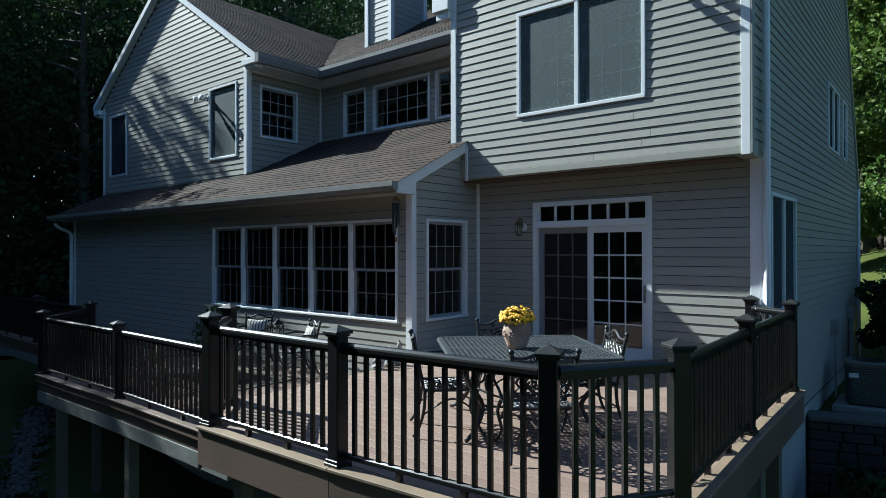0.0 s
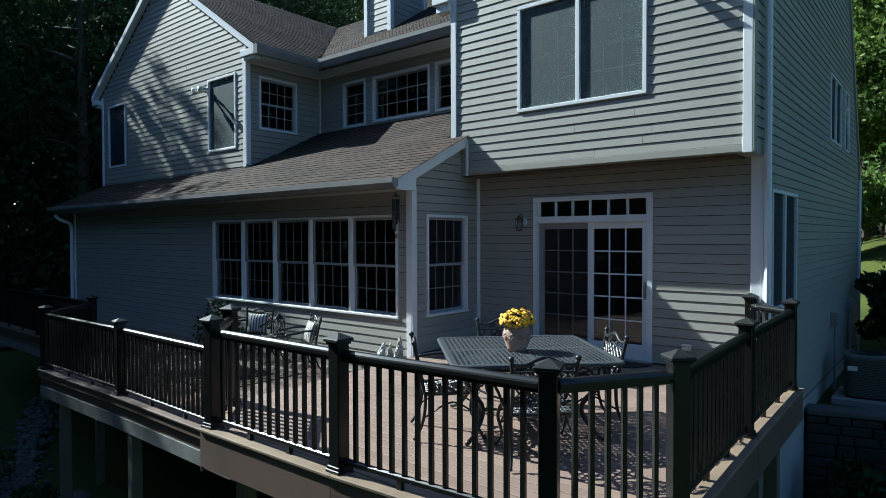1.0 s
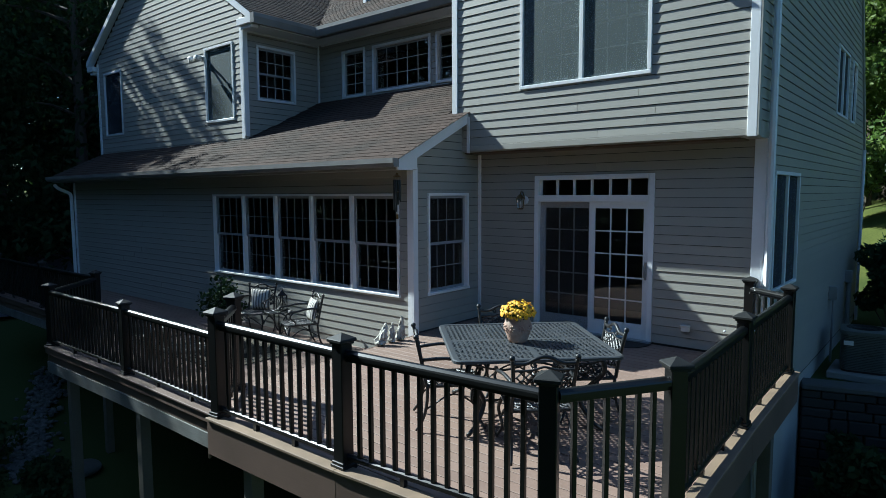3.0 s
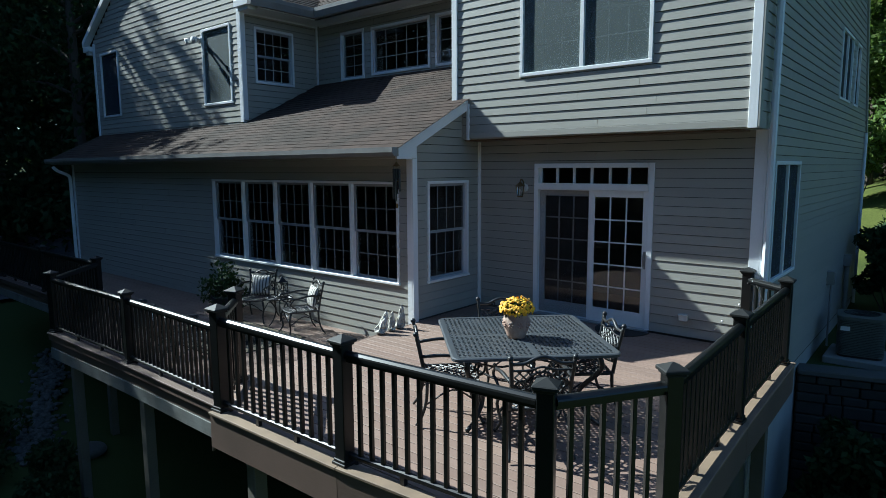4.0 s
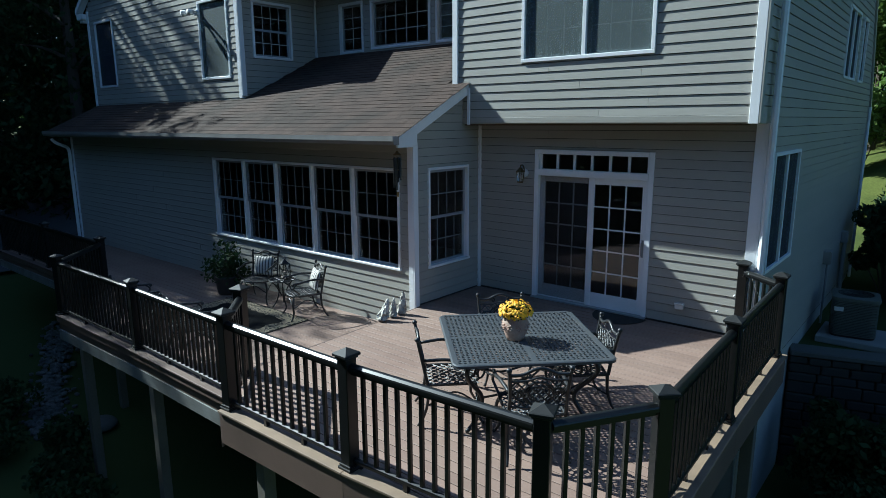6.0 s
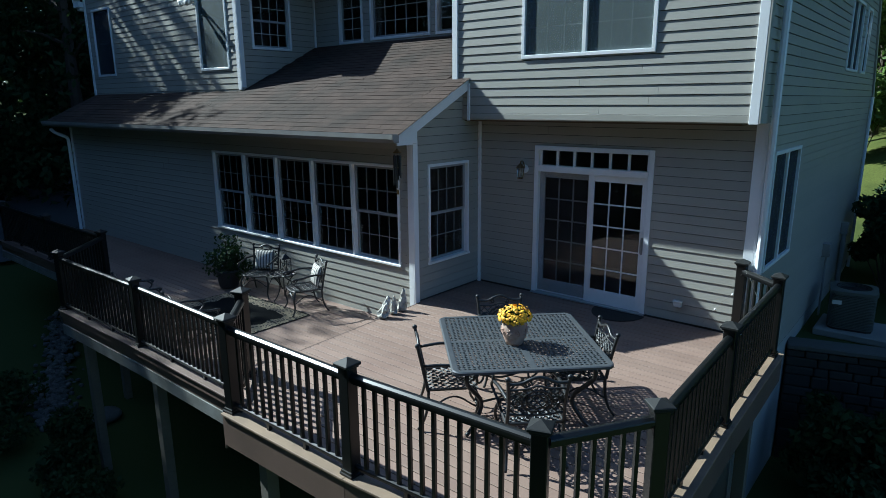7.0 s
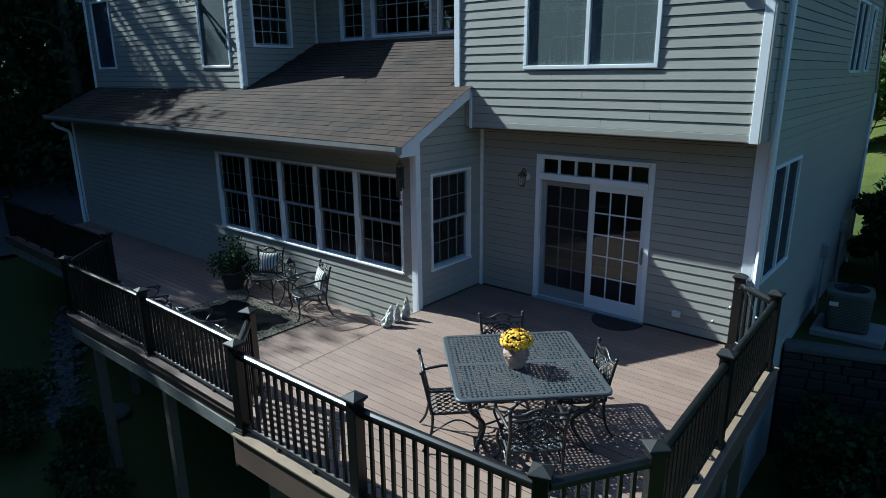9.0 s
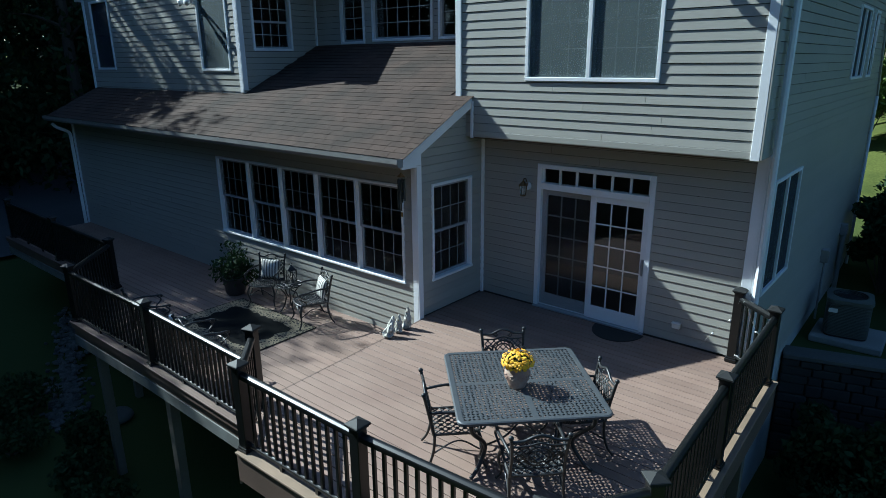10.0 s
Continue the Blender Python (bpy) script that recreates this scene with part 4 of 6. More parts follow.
def tree(seed, height, spread, leaf, leaves=5200, size=0.20, first=0.3, label="tall leafy woodland tree", name="tree"):
    rng = random.Random(seed)
    t = thing(name, label, "tree", "woodland trees")
    bm = bmesh.new()
    lean = (rng.uniform(-0.4, 0.4), rng.uniform(-0.4, 0.4))
    trunk = spline([(0, 0, -0.5), (lean[0] * 0.3, lean[1] * 0.3, height * 0.3), (lean[0], lean[1], height * 0.65), (lean[0] * 1.4, lean[1] * 1.2, height * 0.96)], 4)
    tube(bm, trunk, height * 0.017, 8, taper=0.03)
    part("trunk", bm, BARK, t)
    bm = bmesh.new()
    clumps = []
    for i in range(24):
        h = height * (first + (0.95 - first) * (i + rng.random()) / 24)
        a = rng.uniform(0, math.tau)
        rel = (h / height - first) / (1 - first)
        r = spread * (0.55 + 0.6 * math.sin(math.pi * min(1, rel * 0.85 + 0.12))) * rng.uniform(0.6, 1.1)
        base = Vector((lean[0] * h / height, lean[1] * h / height, h * 0.93))
        tip = base + Vector((math.cos(a) * r, math.sin(a) * r, height * 0.05 * rng.uniform(0.2, 1.5)))
        tube(bm, spline([base, base.lerp(tip, 0.5) + Vector((0, 0, 0.25)), tip], 3), height * 0.005, 5, taper=0.015)
        clumps += [(tip, spread * rng.uniform(0.28, 0.42)), (base.lerp(tip, 0.55), spread * rng.uniform(0.25, 0.4))]
        for _ in range(2):
            clumps.append((tip + Vector((rng.gauss(0, 1), rng.gauss(0, 1), rng.gauss(0, 0.6))) * spread * 0.3, spread * rng.uniform(0.15, 0.28)))
    part("branchwork", bm, BARK, t)
    verts, faces = [], []
    tot = sum(r * r for _, r in clumps)
    for c, r in clumps:
        leaf_quads(c, r, int(leaves * r * r / tot), size, verts, faces, rng=rng)
    raw("crown", verts, faces, leaf, t)
    return t


protos = [tree(11, 19, 3.6, LEAF, 11000, 0.14), tree(12, 23, 4.2, LEAF2, 8500, 0.17), tree(13, 17, 3.4, LEAF3, 11000, 0.14), tree(14, 21, 4.0, LEAF)]
slim = tree(15, 20, 1.5, LEAF2, 750, 0.20, 0.55, "unseen slender tree with a thin open crown, added to dapple the gable")
used = set()
BANK = []
# north and west woodland, and the trees on the hill to the east
spots = []
rng = random.Random(5)


def add(x, y, top):
    spots.append((x, y, top))


TALL = (19, 23, 17, 21)
for i in range(34):      # edge of the wood west of the house, unseen tops stepped to shape the shade
    y = -9 + 17 * i / 34 + rng.uniform(-0.3, 0.3)
    add(-30 - rng.uniform(0, 3), y, (16.1 if y < 0.3 else 16.2 if y < 2.1 else 17.7 if y < 3.4 else 15.0 if y < 4.8 else 12.4) + (rng.uniform(-0.5, 0.4) if y < 4.8 else rng.uniform(-1.6, 1.6)))
for i in range(16):
    add(-26 - rng.uniform(0, 7), 11.5 + 22 * i / 16 + rng.uniform(-0.7, 0.7), rng.uniform(15, 20))
for i in range(22):
    add(-46 - rng.uniform(0, 12), -18 + 62 * i / 22 + rng.uniform(-1, 1), rng.uniform(18, 24))
for i in range(36):      # behind the house
    add(-64 + 64 * i / 36 + rng.uniform(-1, 1), 38 + rng.uniform(0, 12), rng.uniform(28, 34))
for i in range(13):      # the hill to the east
    add(-5.5 + 15 * i / 13, 29 + rng.uniform(0, 6), rng.uniform(12, 17))
for i in range(12):
    add(11 + rng.uniform(0, 16), 26 + 20 * i / 12, rng.uniform(11, 15))
for i in range(22):      # across the garden
    add(-30 + 60 * i / 22 + rng.uniform(-1, 1), -17 - rng.uniform(0, 16), rng.uniform(16, 23))
for i in range(12):
    add(44 + rng.uniform(0, 12), -30 + 70 * i / 12 + rng.uniform(-1, 1), rng.uniform(8, 11))
for i in range(14):      # unseen trees added south-west of the deck to block low sky light
    add(-13 - rng.uniform(0, 13), -8 - 8 * i / 14 + rng.uniform(-0.6, 0.6), rng.uniform(13, 17))
for x, y, top in spots:
    # Shade-toned crowns west, south-west and mostly north; sun-toned ones on the hill.
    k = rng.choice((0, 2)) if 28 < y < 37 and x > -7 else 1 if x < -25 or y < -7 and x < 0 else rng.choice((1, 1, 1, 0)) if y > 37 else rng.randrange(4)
    size = (top - ground_z(x, y)) / TALL[k]
    m = pose(x, y, ground_z(x, y), 0, 0, rng.uniform(0, 360)) @ Matrix.Scale(size, 4)
    if k not in used:
        used.add(k)
        protos[k].matrix_basis = m
    else:
        c = copy_thing(protos[k], m)
        c.matrix_basis = m

# two slender trees, added out of view, whose thin tops dapple the gable
slim.matrix_basis = pose(-29.5, 5.45, ground_z(-29.5, 5.45)) @ Matrix.Scale((17.9 - ground_z(-29.5, 5.45)) / 20, 4)
copy_thing(slim, pose(0, 0, 0)).matrix_basis = pose(-31.0, 4.7, ground_z(-31.0, 4.7), 0, 0, 130) @ Matrix.Scale((16.6 - ground_z(-31.0, 4.7)) / 20, 4)

# undergrowth along the edges of the wood
for i in range(46):
    if i < 16:
        bx, by = -8 + 18 * i / 16, 36 + (i % 3) * 1.5
    else:
        bx, by = -36 + 66 * (i - 16) / 30, -15 - (i % 4)
    thick = rng.uniform(1.6, 2.4)
    BANK.append((bx, by, thick))
verts, faces = [], []
rng = random.Random(77)
for i in range(240):
    if i < 180:
        x, y = -25.0 - rng.uniform(0, 12), -10 + 44 * i / 180
    else:
        x, y = -34 + 26 * (i - 180) / 60, 25.5 + rng.uniform(0, 5)
    r = rng.uniform(0.9, 1.9)
    for k in range(3):
        leaf_quads(Vector((x + rng.gauss(0, 0.6), y + rng.gauss(0, 0.6), ground_z(x, y) + r * rng.uniform(0.4, 3.2))), r, 90, 0.18, verts, faces, 0.9, rng)
for bx, by, r in BANK:
    for k in range(4):
        leaf_quads(Vector((bx + rng.gauss(0, 0.8), by + rng.gauss(0, 0.6), ground_z(bx, by) + r * rng.uniform(0.4, 4.6))), r, 150, 0.2, verts, faces, 0.9, rng)
# Shade-toned leaves keep the wood's edge dark.
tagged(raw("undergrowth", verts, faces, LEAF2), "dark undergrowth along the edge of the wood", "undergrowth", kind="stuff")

# far woods closing the distance
verts, faces = [], []
rng = random.Random(99)
for i in range(260):
    if i < 110:
        x, y, top = -62 - rng.uniform(0, 10), -50 + 110 * i / 110, 34
    elif i < 210:
        x, y, top = -62 + 110 * (i - 110) / 100, 62 + rng.uniform(0, 10), 30
    else:
        x, y, top = -50 + 110 * (i - 210) / 50, -44 - rng.uniform(0, 8), 16
    for k in range(8 if top > 20 else 4):
        leaf_quads(Vector((x, y, ground_z(x, y) + top * (k + rng.random()) / (8 if top > 20 else 4))), 4.2, 70, 0.75, verts, faces, 1.0, rng)
# Same shade-toned leaves for the backlit distance.
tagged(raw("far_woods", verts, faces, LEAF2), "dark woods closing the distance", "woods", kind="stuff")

# ---- cast-metal furniture ----
def bar(bm, a, b, r, sides=5):
    return tube(bm, [a, b], r, sides)


def scroll(c, r, turns, u, w, a0=0.0, n=14):
    c, u, w = Vector(c), Vector(u), Vector(w)
    return [c + (u * math.cos(a0 + turns * math.tau * i / n) + w * math.sin(a0 + turns * math.tau * i / n)) * r * (1 - 0.75 * i / n) for i in range(n + 1)]


def chair_proto(label, name="patio_chair"):
    """Cast armchair: faces +y, its feet on z = 0."""
    c = thing(name, label, "chair", "cast metal chairs")
    hw, hd, sz = 0.255, 0.24, 0.42
    bm = bmesh.new()
    rim = [(-hw, -hd, sz), (-hw, hd * 0.5, sz), (-hw * 0.86, hd * 0.92, sz), (-hw * 0.5, hd * 1.08, sz), (0, hd * 1.12, sz), (hw * 0.5, hd * 1.08, sz), (hw * 0.86, hd * 0.92, sz), (hw, hd * 0.5, sz), (hw, -hd, sz), (0, -hd * 1.06, sz)]
    tube(bm, rim, 0.016, 6, closed=True)
    part("seat_frame", bm, CASTMETAL, c)
    bm = bmesh.new()
    step = 0.062
    for k in range(-9, 10):
        for sx in (1, -1):
            o = k * step * 1.3
            pts = [(x, sx * x + o) for x in (-hw, hw)]
            lo, hi = -hd * 1.02, hd * 1.04
            xs = sorted(max(-hw, min(hw, sx * (q - o))) for q in (lo, hi))
            if xs[1] - xs[0] > 0.03:
                bar(bm, (xs[0], sx * xs[0] + o, sz + 0.002), (xs[1], sx * xs[1] + o, sz + 0.002), 0.0085, 4)
    for ix in range(-3, 4):
        for iy in range(-3, 4):
            p = Vector((ix * step * 1.3, iy * step * 1.3, sz + 0.004))
            if abs(p.x) < hw - 0.02 and abs(p.y) < hd - 0.02:
                tube(bm, arc(p, 0.02, 0, 360, 8, (1, 0, 0), (0, 1, 0))[:-1], 0.006, 4, closed=True)
    part("seat", bm, CASTMETAL, c, "openwork lattice seat")
    # legs
    for sx in (-1, 1):
        bm = bmesh.new()
        tube(bm, spline([(sx * hw * 0.88, hd * 0.88, sz), (sx * (hw + 0.012), hd * 1.05, sz * 0.68), (sx * hw * 0.93, hd * 0.98, sz * 0.3), (sx * (hw + 0.02), hd * 1.2, 0.012)], 5), 0.019, 6, taper=0.013)
        leg = smooth(part("leg", bm, CASTMETAL, c))
        bm = bmesh.new()
        bmesh.ops.create_uvsphere(bm, u_segments=8, v_segments=5, radius=0.018, matrix=Matrix.Translation((sx * (hw + 0.022), hd * 1.2, 0.018)))
        part("foot", bm, CASTMETAL, leg)
        bm = bmesh.new()
        tube(bm, spline([(sx * hw, -hd, sz + 0.02), (sx * hw, -hd - 0.01, sz * 0.6), (sx * (hw + 0.005), -hd - 0.05, sz * 0.25), (sx * (hw + 0.02), -hd - 0.11, 0.012)], 5), 0.018, 6, taper=0.013)
        smooth(part("leg", bm, CASTMETAL, c))
        # arm
        bm = bmesh.new()
        arm = spline([(sx * hw, -hd - 0.045, 0.67), (sx * (hw + 0.03), -hd * 0.3, 0.685), (sx * (hw + 0.045), hd * 0.45, 0.66), (sx * (hw + 0.04), hd * 0.95, 0.655), (sx * (hw + 0.035), hd * 1.06, 0.635), (sx * (hw + 0.035), hd * 0.95, 0.62)], 5)
        tube(bm, arm, 0.017, 6)
        tube(bm, spline([(sx * (hw + 0.04), hd * 0.72, 0.65), (sx * (hw + 0.05), hd * 0.98, 0.57), (sx * (hw + 0.02), hd * 0.62, 0.49), (sx * hw * 0.99, hd * 0.55, sz)], 5), 0.013, 6)
        smooth(part("armrest", bm, CASTMETAL, c))
        # side stretcher arch
        bm = bmesh.new()
        tube(bm, spline([(sx * hw * 0.97, hd * 0.95, 0.22), (sx * hw, 0.0, 0.34), (sx * hw, -hd * 1.1, 0.2)], 6), 0.009, 5)
        part("stretcher", bm, CASTMETAL, c)
    bm = bmesh.new()
    tube(bm, spline([(-hw * 0.95, hd * 0.98, 0.22), (0, hd * 1.0, 0.35), (hw * 0.95, hd * 0.98, 0.22)], 6), 0.009, 5)
    part("stretcher", bm, CASTMETAL, c)

    def bk(x, z):
        """The leaning, slightly hollow plane of the backrest."""
        return Vector((x, -hd - 0.01 - (z - sz) * 0.20 + 0.5 * (x * x - hw * hw) * -0.4, z))
    bm = bmesh.new()
    for sx in (-1, 1):
        tube(bm, spline([bk(sx * hw, sz), bk(sx * hw * 0.97, 0.60), bk(sx * hw, 0.76), bk(sx * hw * 1.04, 0.87)], 5), 0.018, 6)
    tube(bm, spline([bk(-hw * 1.02, 0.835), bk(-hw * 0.6, 0.835), bk(-hw * 0.25, 0.875), bk(0, 0.89), bk(hw * 0.25, 0.875), bk(hw * 0.6, 0.835), bk(hw * 1.02, 0.835)], 5), 0.016, 6)
    tube(bm, spline([bk(-hw, 0.53), bk(0, 0.50), bk(hw, 0.53)], 6), 0.012, 6)
    tube(bm, spline([bk(-hw, 0.775), bk(-hw * 0.4, 0.775), bk(0, 0.80), bk(hw * 0.4, 0.775), bk(hw, 0.775)], 6), 0.010, 6)
    back = smooth(part("backrest_frame", bm, CASTMETAL, c))
    for sx in (-1, 1):
        bm = bmesh.new()
        bmesh.ops.create_uvsphere(bm, u_segments=8, v_segments=6, radius=0.026, matrix=Matrix.Translation(bk(sx * hw * 1.05, 0.885)))
        smooth(part("finial", bm, CASTMETAL, back))
    for k in range(-6, 7):
        for sx in (1, -1):
            seg = []
            for i in range(9):
                z = 0.515 + 0.26 * i / 8
                x = k * 0.075 + sx * (z - 0.64)
                if abs(x) <= hw * 0.99:
                    seg.append(bk(x, z))
            if len(seg) > 2:
                part("lattice_bar", tube(bmesh.new(), [seg[0], seg[len(seg) // 2], seg[-1]], 0.0075, 4), CASTMETAL, back)
    for rr in (0.11, 0.075):
        part("medallion", tube(bmesh.new(), [bk(rr * 1.25 * math.cos(a * math.tau / 16), 0.645 + rr * math.sin(a * math.tau / 16)) for a in range(16)], 0.010, 5, closed=True), CASTMETAL, back)
    for sx in (-1, 1):
        part("scroll", tube(bmesh.new(), scroll(bk(sx * 0.17, 0.645), 0.06, 1.6 * sx, (1, 0, 0), (0, -0.2, 1)), 0.009, 5), CASTMETAL, back)
        part("scroll", tube(bmesh.new(), scroll(bk(sx * 0.09, 0.825), 0.028, 1.2 * sx, (1, 0, 0), (0, -0.2, 1)), 0.007, 4), CASTMETAL, back)
    return c


def turn(fx, fy):
    return math.degrees(math.atan2(fy, fx)) - 90


dining_label = "black cast-metal armchair tucked under the patio table"
chair = chair_proto(dining_label)
chair.matrix_basis = pose(-3.54, 4.87, 0.006, 0, 0, turn(1, 1))
for x, y, fx, fy in ((-3.65, 6.0, 1, -1), (-2.66, 5.85, -1, -1), (-2.56, 4.80, -1, 1)):
    copy_thing(chair, pose(x, y, 0.006, 0, 0, turn(fx, fy)))
lounge = [copy_thing(chair, pose(-9.74, 6.80, LOW + 0.014, 0, 0, turn(0.50, -0.87))), copy_thing(chair, pose(-8.36, 6.74, LOW + 0.006, 0, 0, turn(-0.36, -0.93)))]
for o in lounge:
    o["label"] = "black cast-metal armchair with a striped cushion"
for x, y, a in ((-8.15, 4.62, -10), (-9.85, 4.62, -14)):
    o = copy_thing(chair, pose(x, y, LOW + 0.006, 0, 0, a))
    o["label"] = "black cast-metal armchair beside the lower deck railing"

CUSHION = mat("striped_cushion_cloth", (0.55, 0.53, 0.49), 0.9, grain=0.2, scale=90, bump=0.3, stain=0.1)
t = CUSHION.node_tree
wv = t.nodes.new("ShaderNodeTexWave")
wv.inputs["Scale"].default_value = 5.5
wv.inputs["Distortion"].default_value = 0.4
tc = t.nodes.new("ShaderNodeTexCoord")
t.links.new(tc.outputs["Object"], wv.inputs["Vector"])
cr = t.nodes.new("ShaderNodeValToRGB")
cr.color_ramp.elements[0].position, cr.color_ramp.elements[0].color = 0.25, (0.10, 0.10, 0.10, 1)
cr.color_ramp.elements[1].position, cr.color_ramp.elements[1].color = 0.45, (0.60, 0.58, 0.53, 1)
t.links.new(wv.outputs["Color"], cr.inputs[0])
t.links.new(cr.outputs[0], t.nodes["Principled BSDF"].inputs["Base Color"])


def cushion(m):
    bm = bmesh.new()
    n = 10
    g = {}
    for s in (1, -1):
        for i in range(n + 1):
            for j in range(n + 1):
                a, b = 2 * i / n - 1, 2 * j / n - 1
                edge = max(abs(a), abs(b))
                h = 0.065 * (1 - a * a) ** 0.5 * (1 - b * b) ** 0.5 if edge < 1 else 0.0
                pinch = 1 - 0.07 * (1 - abs(a * b)) * edge
                key = (i, j, s if edge < 1 else 0)
                if key not in g:
                    g[key] = bm.verts.new((0.20 * a * pinch, s * h, 0.19 + 0.19 * b * pinch))
        for i in range(n):
            for j in range(n):
                q = []
                for ii, jj in ((i, j), (i + 1, j), (i + 1, j + 1), (i, j + 1)):
                    e = max(abs(2 * ii / n - 1), abs(2 * jj / n - 1))
                    q.append(g[(ii, jj, s if e < 1 else 0)])
                bm.faces.new(q)
    ob = smooth(link("cushion", bm, CUSHION))
    ob.matrix_basis = m
    return tagged(ob, "grey and cream striped cushion leaning on a chair back", "cushion", "striped cushions")


for o in lounge:
    cushion(o.matrix_basis @ pose(0, -0.185, 0.432, 14, 0, 0))


def patio_table():
    t = thing("patio_table", "square grey cast-metal table with a woven openwork top", "table", m=pose(-3.15, 5.52, 0.006, 0, 0, 45))
    S, Z, T = 0.775, 0.735, 0.010
    n, rim = 31, 0.055
    c = 2 * (S - rim) / n
    verts, faces = [], []
    for i in range(n):
        for j in range(n):
            x0, y0 = -S + rim + i * c, -S + rim + j * c
            k = len(verts)
            outer = [(x0, y0), (x0 + c, y0), (x0 + c, y0 + c), (x0, y0 + c)]
            band = i == 15 or j == 15
            if band:
                verts += [(*p, Z) for p in outer] + [(*p, Z - T) for p in outer]
                faces += [(k, k + 1, k + 2, k + 3), (k + 7, k + 6, k + 5, k + 4)]
                continue
            a = math.pi / 4 if (i + j) % 2 else -math.pi / 4
            cx, cy = x0 + c / 2, y0 + c / 2
            u, w = (math.cos(a), math.sin(a)), (-math.sin(a), math.cos(a))
            # slot corners, ordered like the cell's corners
            hole = sorted([(cx + u[0] * p * 0.0175 + w[0] * q * 0.0100, cy + u[1] * p * 0.0175 + w[1] * q * 0.0100) for p in (-1, 1) for q in (-1, 1)], key=lambda v: math.atan2(v[1] - cy, v[0] - cx))
            base = [math.atan2(p[1] - cy, p[0] - cx) for p in outer]
            best = min(range(4), key=lambda s: sum(abs(math.atan2(math.sin(math.atan2(hole[(q + s) % 4][1] - cy, hole[(q + s) % 4][0] - cx) - base[q]), math.cos(math.atan2(hole[(q + s) % 4][1] - cy, hole[(q + s) % 4][0] - cx) - base[q]))) for q in range(4)))
            hole = [hole[(q + best) % 4] for q in range(4)]
            verts += [(*p, Z) for p in outer] + [(*p, Z - 0.001) for p in hole] + [(*p, Z - T) for p in hole] + [(*p, Z - T) for p in outer]
            for q in range(4):
                r = (q + 1) % 4
                faces += [(k + q, k + r, k + 4 + r, k + 4 + q), (k + 4 + q, k + 4 + r, k + 8 + r, k + 8 + q), (k + 8 + q, k + 8 + r, k + 12 + r, k + 12 + q)]
    raw("tabletop", verts, faces, TABLEMETAL, t, "openwork basket-weave tabletop")
    bm = bmesh.new()
    def ring(s, r):
        pts = []
        for qx, qy, a0 in ((1, 1, 0), (-1, 1, 90), (-1, -1, 180), (1, -1, 270)):
            pts += [(qx * (s - r) + r * math.cos(radians(a0 + 15 * i)), qy * (s - r) + r * math.sin(radians(a0 + 15 * i))) for i in range(7)]
        return pts
    R1, R2 = ring(S, 0.09), ring(S - rim - 0.004, 0.02)
    n1 = len(R1)
    loops = [[bm.verts.new((*p, z)) for p in R] for R, z in ((R2, Z - T), (R2, Z + 0.003), (ring(S - 0.012, 0.085), Z + 0.004), (R1, Z - 0.004), (R1, Z - 0.028), (ring(S - 0.015, 0.08), Z - 0.030))]
    for a, b in zip(loops, loops[1:] + loops[:1]):
        for i in range(n1):
            bm.faces.new((a[i], a[(i + 1) % n1], b[(i + 1) % n1], b[i]))
    part("table_rim", bm, TABLEMETAL, t)
    for qx, qy in ((1, 1), (-1, 1), (-1, -1), (1, -1)):
        bm = bmesh.new()
        f = 0.60
        tube(bm, spline([(qx * f, qy * f, Z - 0.03), (qx * (f + 0.02), qy * (f + 0.02), 0.55), (qx * (f - 0.14), qy * (f - 0.14), 0.28), (qx * (f - 0.06), qy * (f - 0.06), 0.08), (qx * (f + 0.03), qy * (f + 0.03), 0.014)], 6), 0.026, 8, taper=0.02)
        tube(bm, scroll((qx * (f - 0.12), qy * (f - 0.12), 0.55), 0.10, 1.4, (qx * 0.707, qy * 0.707, 0), (0, 0, 1)), 0.011, 5)
        smooth(part("leg", bm, CASTMETAL, t))
    bm = bmesh.new()
    for a in range(4):
        m = Matrix.Rotation(a * math.pi / 2, 4, "Z")
        tube(bm, [m @ p for p in spline([(-0.6, -0.6, 0.66), (-0.3, -0.6, 0.60), (0, -0.6, 0.66), (0.3, -0.6, 0.60), (0.6, -0.6, 0.66)], 5)], 0.010, 5)
        tube(bm, [m @ p for p in spline([(-0.47, -0.47, 0.28), (-0.2, -0.2, 0.20), (0.0, 0.0, 0.24)], 5)], 0.012, 5)
        tube(bm, [m @ Vector(p) for p in ((-0.62, -0.62, 0.70), (0.62, -0.62, 0.70))], 0.012, 5)
    part("apron", bm, CASTMETAL, t, "scrolled apron and stretchers")
    return t


patio_table()

# ---- flower pot ----
TERRA = mat("terracotta", (0.36, 0.23, 0.175), 0.85, grain=0.4, scale=40, bump=0.7, stain=0.8, stain_scale=9, col2=(0.42, 0.36, 0.30))
PETAL = mat("yellow_petals", (0.84, 0.50, 0.008), 0.6, grain=0.2, stain=0.9, stain_scale=22, col2=(0.62, 0.22, 0.006), rand=0.5, island=True)


